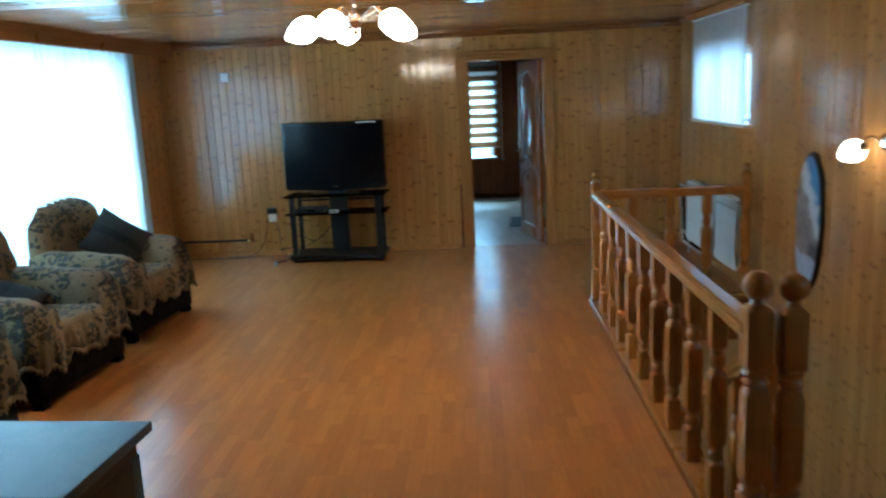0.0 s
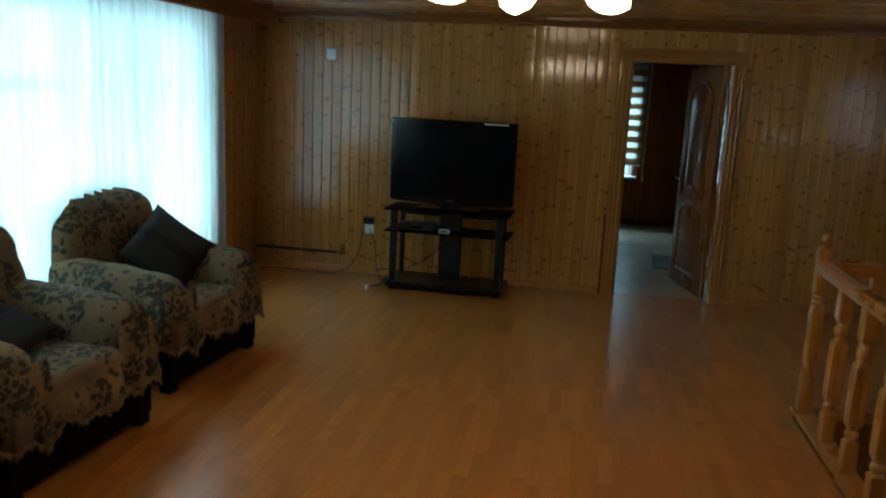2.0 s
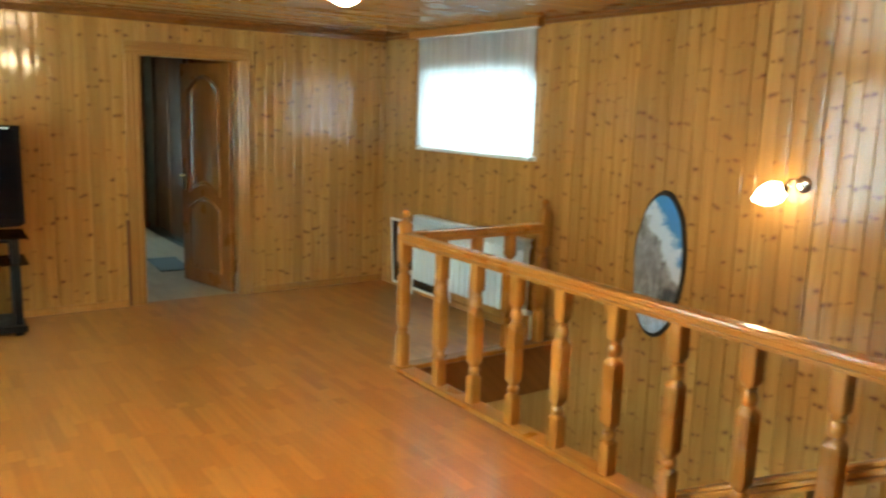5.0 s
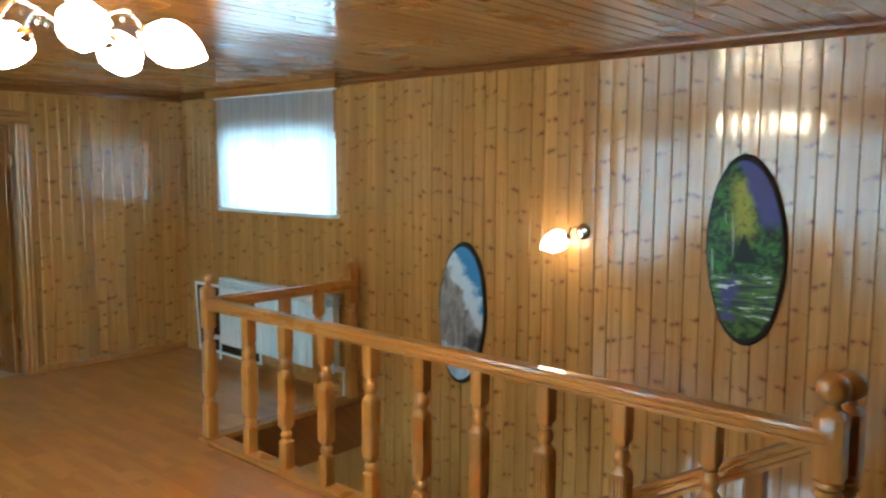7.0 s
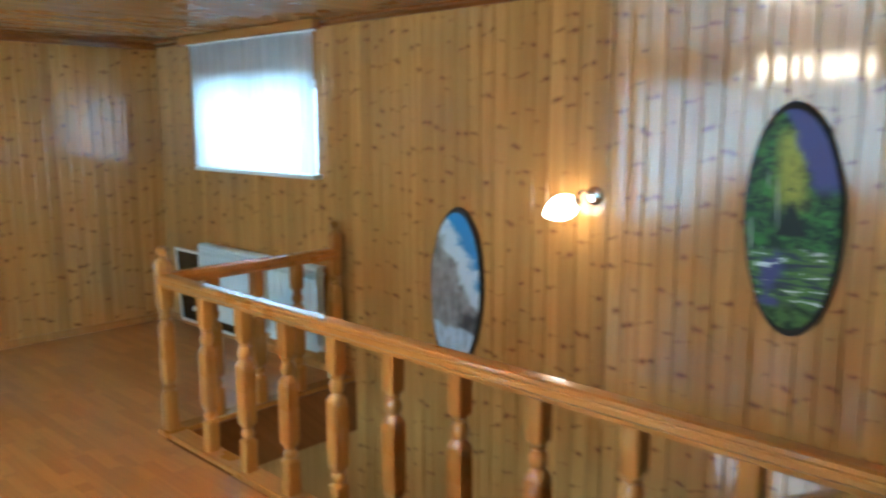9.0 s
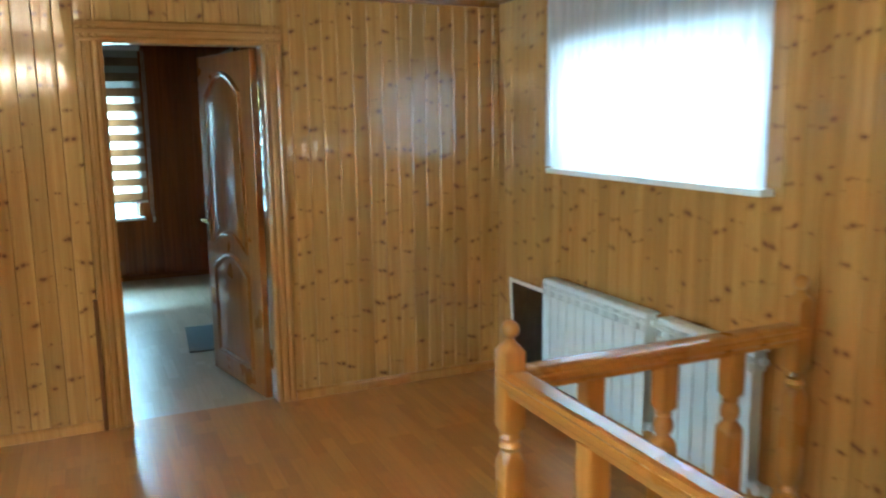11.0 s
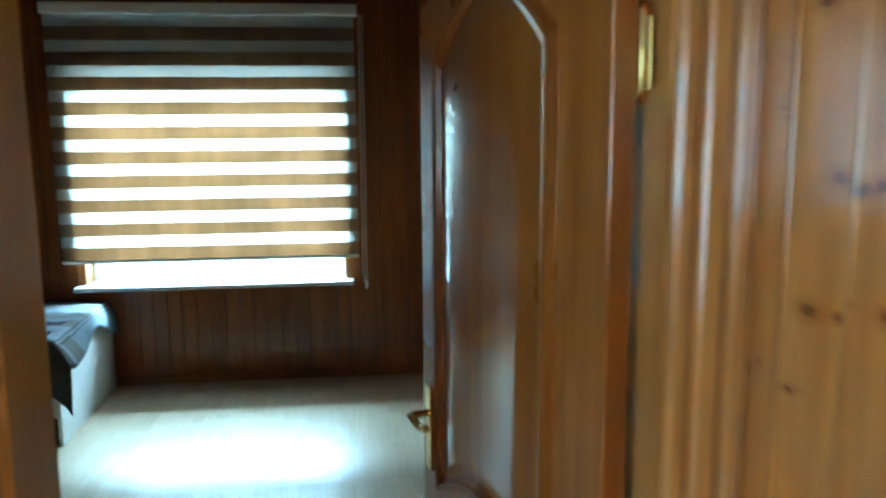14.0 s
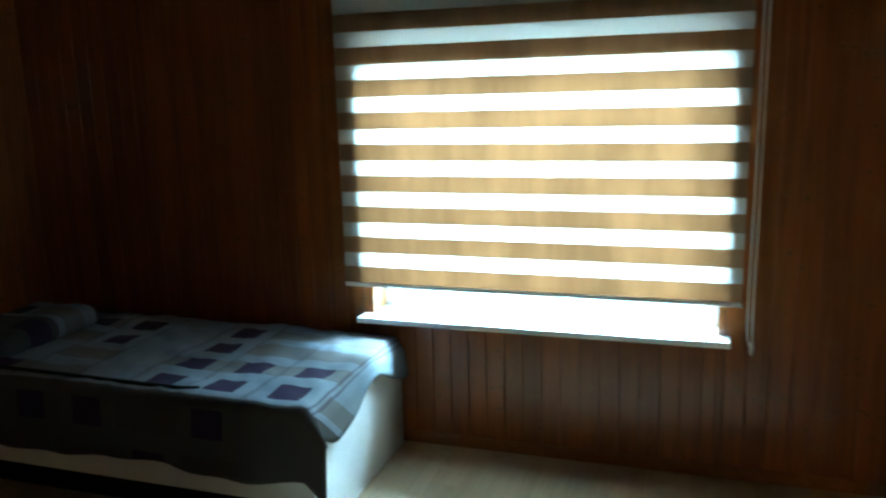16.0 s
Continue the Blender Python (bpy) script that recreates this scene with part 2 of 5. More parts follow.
def coverlet_cloth(name):
    """Patchwork bedspread: pale blue-grey ground, rows of aubergine squares, taupe fields and stitched seams."""
    k = Nodes(name)
    x, y, z = k.xyz()
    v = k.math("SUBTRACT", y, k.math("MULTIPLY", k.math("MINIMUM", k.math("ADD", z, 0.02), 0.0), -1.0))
    cx, cy = k.math("DIVIDE", x, 0.29), k.math("DIVIDE", v, 0.215)
    ix, iy = k.math("FLOOR", cx), k.math("FLOOR", cy)
    t = k.n("TexWhiteNoise", Vector=k.vec(ix, iy, 4.0)).outputs[0]
    fx, fy = k.math("SUBTRACT", k.math("FRACT", cx), 0.5), k.math("SUBTRACT", k.math("FRACT", cy), 0.5)
    square = k.math("MULTIPLY", k.math("LESS_THAN", k.math("ABSOLUTE", fx), 0.24), k.math("LESS_THAN", k.math("ABSOLUTE", fy), 0.30))
    band = k.math("LESS_THAN", k.math("ABSOLUTE", fy), 0.30)
    col = k.mix(k.step(k.noise(k.n("TexCoord").outputs["Object"], 4.0, 3), 0.3, 0.7), (0.215, 0.25, 0.285), (0.155, 0.185, 0.22))
    col = k.mix(k.math("MULTIPLY", k.math("GREATER_THAN", k.n("TexWhiteNoise", Vector=k.vec(ix, 7.0, iy)).outputs[0], 0.62), k.math("MULTIPLY", band, 0.7)), col, (0.13, 0.105, 0.09))
    # hanging front: taupe, darkened further so the shade on it sits in the colour
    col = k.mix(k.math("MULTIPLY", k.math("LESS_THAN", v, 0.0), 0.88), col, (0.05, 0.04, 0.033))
    col = k.mix(k.math("MULTIPLY", square, k.math("GREATER_THAN", t, 0.42)), col, (0.03, 0.016, 0.042))
    e = k.math("ABSOLUTE", k.math("SUBTRACT", k.math("ABSOLUTE", fx), 0.475))
    col = k.mix(k.math("MULTIPLY", k.step(e, 0.008, 0.014, 1.0, 0.0), 0.7), col, (0.06, 0.055, 0.075))
    th = k.noise(k.n("TexCoord").outputs["Object"], 300.0, 2)
    k.bump(th, 0.0015, 0.5)
    return k.done(col, 0.85, 0, 0, 0.1, 0.2)


def winter_paint(name):
    """Brushwork of a pale winter wood under a blue sky."""
    k = Nodes(name)
    x, y, z = k.xyz()
    c = k.n("TexCoord").outputs["Object"]
    n = k.noise(c, 9.0, 5, 0.6, 0.5)
    wisp = k.math("MULTIPLY", k.math("SUBTRACT", n, 0.5), 0.5)
    bran = k.noise(k.vec(k.math("MULTIPLY", x, 40.0), 0.0, k.math("MULTIPLY", z, 9.0)), 1.0, 5, 0.65, 0.8)
    sky_at = k.math("ADD", k.math("MULTIPLY_ADD", x, 1.3, z), wisp)
    col = k.mix(k.step(sky_at, 0.27, 0.36), (0.50, 0.58, 0.66), (0.035, 0.2, 0.46))
    wood = k.mix(k.step(bran, 0.35, 0.68), (0.30, 0.30, 0.31), (0.115, 0.105, 0.10))
    col = k.mix(k.step(k.math("ADD", k.math("MULTIPLY_ADD", x, 1.5, z), wisp), 0.17, 0.07), col, wood)
    dk = k.math("MULTIPLY", k.step(k.math("ABSOLUTE", k.math("ADD", z, k.math("MULTIPLY_ADD", wisp, 0.4, 0.18))), 0.07, 0.03), k.step(k.math("MULTIPLY_ADD", wisp, 0.5, x), 0.02, 0.06))
    col = k.mix(k.math("MULTIPLY", dk, k.step(bran, 0.3, 0.6, 0.6, 1.0)), col, (0.035, 0.04, 0.05))
    snow = k.mix(k.step(bran, 0.4, 0.62), (0.42, 0.52, 0.66), (0.26, 0.3, 0.38))
    col = k.mix(k.step(k.math("MULTIPLY_ADD", wisp, 0.3, z), -0.21, -0.24), col, snow)
    k.bump(bran, 0.002, 0.4)
    return k.done(col, 0.4, 0, 0.3, 0.2)


def forest_paint(name):
    """Brushwork of a green birch wood by a pond, violet sky beyond."""
    k = Nodes(name)
    x, y, z = k.xyz()
    c = k.n("TexCoord").outputs["Object"]
    n = k.noise(c, 22.0, 5, 0.7, 0.8)
    n2 = k.noise(c, 8.0, 3)
    leaves = k.mix(k.step(n, 0.42, 0.62), (0.008, 0.03, 0.014), (0.045, 0.17, 0.03))
    gl = k.math("MULTIPLY", k.step(k.math("ABSOLUTE", k.math("SUBTRACT", x, -0.0)), 0.09, 0.01), k.math("MULTIPLY", k.step(z, 0.0, 0.12), k.step(z, 0.4, 0.3)))
    col = k.mix(k.math("MULTIPLY", gl, k.step(n, 0.3, 0.55)), leaves, (0.3, 0.32, 0.04))
    sk = k.math("MULTIPLY", k.step(k.math("ADD", k.math("MULTIPLY_ADD", z, 0.35, x), k.math("MULTIPLY", n2, 0.12)), 0.17, 0.21), k.step(z, 0.08, 0.16))
    col = k.mix(sk, col, (0.06, 0.06, 0.21))
    tr = k.math("GREATER_THAN", k.noise(k.vec(k.math("MULTIPLY", x, 46.0), 2.0, k.math("MULTIPLY", z, 2.0)), 1.0, 2), 0.6)
    tr = k.math("MULTIPLY", tr, k.math("MULTIPLY", k.step(x, -0.04, -0.07), k.math("MULTIPLY", k.step(z, -0.17, -0.15), k.step(z, 0.22, 0.1))))
    col = k.mix(k.math("MULTIPLY", tr, 0.8), col, (0.6, 0.64, 0.58))
    fir = k.math("MULTIPLY", k.step(k.math("ADD", k.math("ABSOLUTE", k.math("SUBTRACT", x, 0.0)), k.math("MULTIPLY", z, 0.45)), 0.045, 0.03), k.step(z, -0.07, -0.05))
    col = k.mix(fir, col, (0.008, 0.015, 0.012))
    wb = k.noise(k.vec(k.math("MULTIPLY", x, 8.0), 5.0, k.math("MULTIPLY", z, 42.0)), 1.0, 4, 0.6, 0.6)
    water = k.mix(k.step(wb, 0.38, 0.62), (0.03, 0.045, 0.06), (0.09, 0.19, 0.04))
    water = k.mix(k.math("MULTIPLY", k.step(x, 0.0, -0.06), k.step(n2, 0.42, 0.55)), water, (0.06, 0.06, 0.19))
    water = k.mix(k.step(wb, 0.61, 0.66), water, (0.65, 0.7, 0.72))
    low = k.step(k.math("ADD", z, k.math("MULTIPLY", n2, 0.1)), -0.05, -0.09)
    col = k.mix(low, col, water)
    col = k.mix(k.step(k.math("ADD", z, k.math("MULTIPLY", n2, 0.1)), -0.27, -0.31), col, k.mix(k.step(n, 0.4, 0.6), (0.01, 0.03, 0.008), (0.07, 0.14, 0.03)))
    k.bump(n, 0.002, 0.4)
    return k.done(col, 0.5, 0, 0, 0.15, 0.25)


M_WALL = pine("pine_boards", (0.57, 0.285, 0.078), (0.42, 0.182, 0.042), coat=1.0, coat_rough=0.105)
# redder, darker copy of the pine; the bedroom's shade is put into its colour
M_WALLB = pine("bedroom_pine_boards_dimmed", (0.31, 0.088, 0.018), (0.19, 0.048, 0.01), coat=0.5)
M_CEIL = pine("pine_ceiling", (0.52, 0.225, 0.055), (0.40, 0.155, 0.034), 0.0, 0.3, 1.0, 0.07, axis="x", island=True, relief=0.06)
M_CASE = pine("pine_casing", (0.52, 0.24, 0.065), (0.41, 0.17, 0.04), 0.0)
M_CASEX = pine("pine_casing_across", (0.50, 0.22, 0.058), (0.39, 0.155, 0.035), 0.0, axis="x")
M_CASEY = pine("pine_pelmet", (0.50, 0.22, 0.058), (0.39, 0.155, 0.035), 0.0, axis="y")
M_RAIL = pine("honey_wood", (0.53, 0.235, 0.05), (0.41, 0.16, 0.03), 0.0, 0.3, 0.9, 0.07)
M_RAILY = pine("honey_rail", (0.53, 0.235, 0.05), (0.41, 0.16, 0.03), 0.0, 0.3, 0.9, 0.06, axis="y")
M_DOOR = pine("stained_door_wood", (0.38, 0.135, 0.027), (0.25, 0.077, 0.015), 0.0, 0.3, 0.55, 0.13, relief=0.05)
M_TRIM = pine("stained_trim", (0.30, 0.11, 0.026), (0.22, 0.075, 0.017), 0.0, 0.32, 0.5, 0.12, axis="y")
M_TRIMZ = pine("dark_stained_panel", (0.11, 0.036, 0.009), (0.075, 0.023, 0.006), 0.0, 0.35, 0.5, 0.1)
M_STRIP = pine("dark_batten", (0.24, 0.09, 0.028), (0.17, 0.06, 0.02), 0.0)
M_FLOOR = laminate("beech_laminate", (0.60, 0.24, 0.056), (0.45, 0.167, 0.037))
M_FLOORB = laminate("pale_laminate", (0.58, 0.44, 0.31), (0.47, 0.34, 0.22), 0.28, 0.22)
M_FABRIC = floral("floral_cover_cloth")
M_FRINGE = plain("cream_fringe", (0.19, 0.14, 0.085), 0.95, 0, 0.2, 30, 0.002, spec=0.2)
M_BASE = plain("black_upholstery_and_bed_shade", (0.004, 0.004, 0.004), 0.85, 0, 0.2, 20, 0.001, spec=0.1)
M_CUSHION = plain("grey_cushion_cloth", (0.024, 0.0225, 0.0195), 0.92, 0, 0.18, 60, 0.0015, spec=0.2)
M_BLACKCLOTH = plain("black_stripe_cloth", (0.012, 0.012, 0.012), 0.9, 0, 0.2, 60, 0.001, spec=0.2)
M_BLACK = plain("black_plastic", (0.008, 0.008, 0.009), 0.36, 0, 0.15, 12, spec=0.35)
M_BLACKGLOSS = plain("black_gloss", (0.006, 0.006, 0.007), 0.1, 0, 0.1, 6, coat=0.15, coat_rough=0.05, spec=0.3)
M_SCREEN = plain("dark_screen", (0.003, 0.003, 0.004), 0.16, 0, 0.1, 4, spec=0.2)
M_BLACKMETAL = plain("black_metal", (0.006, 0.006, 0.007), 0.4, 0, 0.15, 15, spec=0.3)
M_WHITE = plain("white_enamel", (0.70, 0.79, 0.81), 0.32, 0, 0.04, 8)
M_PVC = plain("white_pvc", (0.8, 0.81, 0.81), 0.35, 0, 0.03, 6)
M_PLASTIC = plain("white_plastic", (0.76, 0.75, 0.72), 0.4, 0, 0.04, 12)
M_CHROME = plain("chrome", (0.75, 0.75, 0.76), 0.14, 1.0, 0.06, 20)
M_BRASS = plain("brass", (0.62, 0.43, 0.16), 0.24, 1.0, 0.1, 20)
M_GLASS = clear_glass("window_glass")
M_SMOKE = clear_glass("smoked_glass", (0.1, 0.1, 0.1), 0.03, 0.09)
M_CRYSTAL = clear_glass("crystal", (0.95, 0.95, 0.93), 0.0, 0.2)
M_SHADE = lit_glass("lit_frosted_glass", (1.0, 0.83, 0.55), 58.0)
M_SCONCE = lit_glass("lit_sconce_glass", (1.0, 0.88, 0.66), 13.0)
M_NET = sheer("sheer_net", (0.66, 0.84, 0.88), 0.12, 34)
M_NET2 = sheer("short_net_curtain", (0.9, 0.93, 1.0), 0.11)
M_BAND = sheer("blind_sheer_band", (0.78, 0.78, 0.72), 0.4, 200)
M_TAN = sheer("blind_tan_band", (0.35, 0.22, 0.135), 0.0, 7)
M_MESH = sheer("fly_screen_mesh", (0.06, 0.06, 0.06), 0.5, 400)
M_LAMI = plain("white_laminate", (0.72, 0.72, 0.7), 0.38, 0, 0.04, 5)
M_COVER = coverlet_cloth("patchwork_coverlet")
M_TABLE = plain("dark_lacquer", (0.012, 0.05, 0.072), 0.34, 0, 0.15, 10)
M_BARK = plain("dark_bark_edge", (0.022, 0.015, 0.01), 0.8, 0, 0.3, 30, 0.004)
M_MAT = plain("grey_mat", (0.1, 0.11, 0.11), 0.9, 0, 0.15, 60, 0.002)
M_GREYWOOD = plain("pale_grey_panel", (0.06, 0.048, 0.034), 0.45, 0, 0.02, 4)
M_PLASTER = plain("lower_plaster", (0.55, 0.5, 0.42), 0.8, 0, 0.1, 3)
M_WINTER = winter_paint("winter_painting")
M_FOREST = forest_paint("forest_painting")


# ---- building helpers ----
def part(name, bm, material, parent=None, label="", smooth=False):
    """Link a bmesh as one mesh object under a thing."""
    me = bpy.data.meshes.new(name)
    bmesh.ops.recalc_face_normals(bm, faces=bm.faces)
    bm.to_mesh(me)
    bm.free()
    me.materials.append(material)
    if smooth:
        me.shade_smooth()
        if smooth != "all":
            me.set_sharp_from_angle(angle=radians(35))
    ob = new(name, me)
    if parent:
        ob.parent = parent
    if label:
        tagged(ob, label)
    return ob


def thing(name, label, category, m=None, group="", kind=""):
    ob = tagged(new(name), label, category, group, kind)
    if m is not None:
        ob.matrix_basis = m
    return ob


def add_box(bm, x0, x1, y0, y1, z0, z1, bevel=0.0, seg=1):
    vs = [bm.verts.new((x, y, z)) for x in (x0, x1) for y in (y0, y1) for z in (z0, z1)]
    fs = [bm.faces.new([vs[i] for i in f]) for f in ((0, 1, 3, 2), (4, 6, 7, 5), (0, 4, 5, 1), (2, 3, 7, 6), (0, 2, 6, 4), (1, 5, 7, 3))]
    if bevel:
        es = list({e for f in fs for e in f.edges})
        bmesh.ops.bevel(bm, geom=es, offset=bevel, segments=seg, affect="EDGES", profile=0.6)
    return bm


def boxes(*specs, bevel=0.0, seg=1):
    bm = bmesh.new()
    for s in specs:
        add_box(bm, *s, bevel=bevel, seg=seg)
    return bm


def loft(bm, rings, closed=True, caps=True):
    """Skin over rings of points."""
    vr = [[bm.verts.new(p) for p in r] for r in rings]
    n = len(vr[0])
    for a, b in zip(vr, vr[1:]):
        for i in range(n if closed else n - 1):
            bm.faces.new((a[i], a[(i + 1) % n], b[(i + 1) % n], b[i]))
    if caps and closed:
        bm.faces.new(vr[0]), bm.faces.new(vr[-1])
    return bm


def turned(profile, n=16, fluted=1.0):
    """A post from (z, half width, squareness) levels; square levels wider than fluted carry grooves."""
    rings = []
    for z, w, sq in profile:
        r = []
        for i in range(n):
            a = math.tau * i / n
            k = 1 / max(abs(math.cos(a)), abs(math.sin(a)))
            d = w * (1 + (min(k, 1.30) - 1) * sq)
            if sq == 1 and w > fluted and i % 16 not in (7, 8, 9):
                d -= 0.006 * (i % 4 == 2)
            r.append((d * math.cos(a), d * math.sin(a), z))
        rings.append(r)
    return loft(bmesh.new(), rings)


def lathe(profile, n=20, caps=True):
    return loft(bmesh.new(), [[(r * math.cos(math.tau * i / n), r * math.sin(math.tau * i / n), z) for i in range(n)] for z, r in profile], caps=caps)


def tube(points, radius, n=8, bm=None):
    """A round bar along points."""
    bm = bm or bmesh.new()
    pts = [Vector(p) for p in points]
    rings = []
    for i, p in enumerate(pts):
        d = (pts[min(i + 1, len(pts) - 1)] - pts[max(i - 1, 0)]).normalized()
        u = d.orthogonal().normalized() if abs(d.z) > 0.95 else d.cross(Vector((0, 0, 1))).normalized()
        v = d.cross(u)
        rings.append([p + radius * (math.cos(math.tau * k / n) * u + math.sin(math.tau * k / n) * v) for k in range(n)])
    return loft(bm, rings)


def curve_points(pts, n=8):
    """A smooth line through points (Catmull-Rom)."""
    p = [Vector(q) for q in pts]
    p = [2 * p[0] - p[1], *p, 2 * p[-1] - p[-2]]
    out = []
    for a, b, c, d in zip(p, p[1:], p[2:], p[3:]):
        for i in range(n):
            t = i / n
            out.append(0.5 * ((2 * b) + (c - a) * t + (2 * a - 5 * b + 4 * c - d) * t * t + (3 * b - a - 3 * c + d) * t ** 3))
    return out + [p[-2]]


def soft_box(bm, x0, x1, y0, y1, z0, z1, r, n=10, wob=0.008, seed=0.0):
    """An upholstered block: rounded box with a slightly uneven skin."""
    b2 = bmesh.new()
    bmesh.ops.create_cube(b2, size=2)
    bmesh.ops.subdivide_edges(b2, edges=b2.edges, cuts=n, use_grid_fill=True)
    c = Vector(((x0 + x1) / 2, (y0 + y1) / 2, (z0 + z1) / 2))
    h = Vector(((x1 - x0) / 2, (y1 - y0) / 2, (z1 - z0) / 2))
    for v in b2.verts:
        p = Vector([v.co[i] * h[i] for i in range(3)])
        q = Vector([max(-h[i] + r, min(h[i] - r, p[i])) for i in range(3)])
        d = p - q
        if d.length > 1e-6:
            p = q + d.normalized() * r
        p += c
        p += noise.noise_vector(p * 7 + Vector((seed, seed, 0))) * wob
        v.co = p
    off = len(bm.verts)
    vs = [bm.verts.new(v.co) for v in b2.verts]
    for f in b2.faces:
        bm.faces.new([vs[v.index] for v in f.verts])
    b2.free()
    return bm


# ---- structure ----
def wall(name, m, length, z0, z1, thick, holes, label, material=None):
    """A wall with real openings. Local x runs along it, its face looks along local -y; holes are (x0, x1, z0, z1)."""
    xs = sorted({-0.06, length + 0.06, *[h[0] for h in holes], *[h[1] for h in holes]})
    bm = bmesh.new()
    for a, b in zip(xs, xs[1:]):
        cuts = sorted((h[2], h[3]) for h in holes if h[0] < (a + b) / 2 < h[1])
        z = z0
        for c, d in cuts:
            if c > z:
                add_box(bm, a, b, 0.006, thick, z, c)
            z = d
        if z < z1:
            add_box(bm, a, b, 0.006, thick, z, z1)
    ob = part(name, bm, material or M_CASE)
    ob.matrix_basis = m
    return tagged(ob, label, "wall", kind="structure")


DOOR = (0.49, 1.30, 2.0)
HOLE_E1, HOLE_E2 = (7.29, 8.70, 1.325, 1.95), (1.9, 3.14, 1.38, 1.95)
HOLE_W = (3.9, 8.3, 0.42, 2.12)
HOLE_B = (-0.75, 0.845, 0.645, 1.97)
M_N = pose(WEST, NORTH, 0)
M_E = pose(EAST, NORTH, 0, 0, 0, -90)
M_W = pose(WEST, SOUTH, 0, 0, 0, 90)
M_S = pose(EAST, SOUTH, 0, 0, 0, 180)
M_B = pose(BED_W, BED_Y, 0)
M_BW = pose(BED_W, NORTH + 0.13, 0, 0, 0, 90)
wall_n = wall("wall_north", M_N, EAST - WEST, 0, CEIL, 0.13, [(DOOR[0] - WEST, DOOR[1] - WEST, 0, DOOR[2])], "interior wall clad with varnished knotty pine boards")
wall_e = wall("wall_east", M_E, NORTH - SOUTH, -2.7, CEIL, 0.3, [(NORTH - h[1], NORTH - h[0], h[2], h[3]) for h in (HOLE_E1, HOLE_E2)], "long outer wall clad with varnished knotty pine boards")
wall_w = wall("wall_west", M_W, NORTH - SOUTH, 0, CEIL, 0.3, [(HOLE_W[0] - SOUTH, HOLE_W[1] - SOUTH, HOLE_W[2], HOLE_W[3])], "outer wall of pine boards with a wide window")
wall("wall_south", M_S, EAST - WEST, 0, CEIL, 0.2, [], "plain pine wall at the end of the room", M_WALL)
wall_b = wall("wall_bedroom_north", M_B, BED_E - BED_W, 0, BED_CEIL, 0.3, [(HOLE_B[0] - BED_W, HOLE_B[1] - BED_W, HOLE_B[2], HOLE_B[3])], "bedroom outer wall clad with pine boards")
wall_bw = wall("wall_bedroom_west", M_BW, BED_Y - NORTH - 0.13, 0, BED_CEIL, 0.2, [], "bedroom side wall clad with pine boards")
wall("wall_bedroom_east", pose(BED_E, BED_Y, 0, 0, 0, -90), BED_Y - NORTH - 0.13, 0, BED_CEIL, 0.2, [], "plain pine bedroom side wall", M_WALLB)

WELL = (1.40, EAST, 3.52, 6.955)   # the stairwell: x0, x1, y0, y1
SLAB = 0.34


def slab(name, rects, z0, z1, material, label, category, kind="structure"):
    bm = bmesh.new()
    for x0, x1, y0, y1 in rects:
        add_box(bm, x0, x1, y0, y1, z0, z1)
    return tagged(part(name, bm, material), label, category, kind=kind)


floor_main = slab("floor", [(WEST, WELL[0], SOUTH, NORTH + 0.065), (WELL[0], EAST, SOUTH, WELL[2]), (WELL[0], EAST, WELL[3], NORTH + 0.065)], -SLAB, -0.009, M_TRIM, "beech-coloured strip laminate floor with a satin sheen", "floor")
floor_bed = slab("floor_bedroom", [(BED_W, BED_E, NORTH + 0.065, BED_Y)], -SLAB, -0.009, M_TRIM, "pale beige strip laminate bedroom floor", "floor")
# unseen ceiling, given the dark batten wood to cut light bounced in the bedroom
slab("ceiling_bedroom", [(BED_W - 0.2, BED_E + 0.2, NORTH + 0.13, BED_Y + 0.3)], BED_CEIL, BED_CEIL + 0.1, M_STRIP, "boarded bedroom ceiling, kept dark to cut bounced light", "ceiling")
# ceiling boards run across the room
bm = bmesh.new()
add_box(bm, WEST - 0.3, EAST + 0.3, SOUTH - 0.2, NORTH + 0.13, CEIL + 0.012, CEIL + 0.2)
y = SOUTH
while y < NORTH:
    a, b = y + 0.004, min(y + 0.0875, NORTH)
    tilt = random.uniform(-0.0008, 0.0008)
    vs = [bm.verts.new(p) for p in ((WEST, y, CEIL + 0.008), (EAST, y, CEIL + 0.008), (EAST, a, CEIL - tilt), (WEST, a, CEIL - tilt), (EAST, b, CEIL + tilt), (WEST, b, CEIL + tilt), (EAST, b + 0.003, CEIL + 0.008), (WEST, b + 0.003, CEIL + 0.008))]
    for f in ((0, 1, 2, 3), (3, 2, 4, 5), (5, 4, 6, 7)):
        bm.faces.new([vs[i] for i in f])
    y += 0.092
tagged(part("ceiling", bm, M_CEIL), "varnished pine board ceiling with a glossy finish", "ceiling", kind="structure")

# cornice and baseboards
PROFILE = [(0, 0), (0.045, 0), (0.045, 0.012), (0.02, 0.03), (0.012, 0.055), (0, 0.06)]


def moulding(name, x0, y0, x1, y1, z, profile, material, label, flip=1, parent=None):
    """A moulded strip from one point to another; profile is (out from the wall, up or down)."""
    d = Vector((x1 - x0, y1 - y0, 0)).normalized()
    out = Vector((-d.y, d.x, 0))
    bm = bmesh.new()
    loft(bm, [[Vector((px, py, z)) + out * a + Vector((0, 0, flip * b)) for a, b in profile] for px, py in ((x0, y0), (x1, y1))])
    return tagged(part(name, bm, material, parent), label, "moulding", kind="structure")


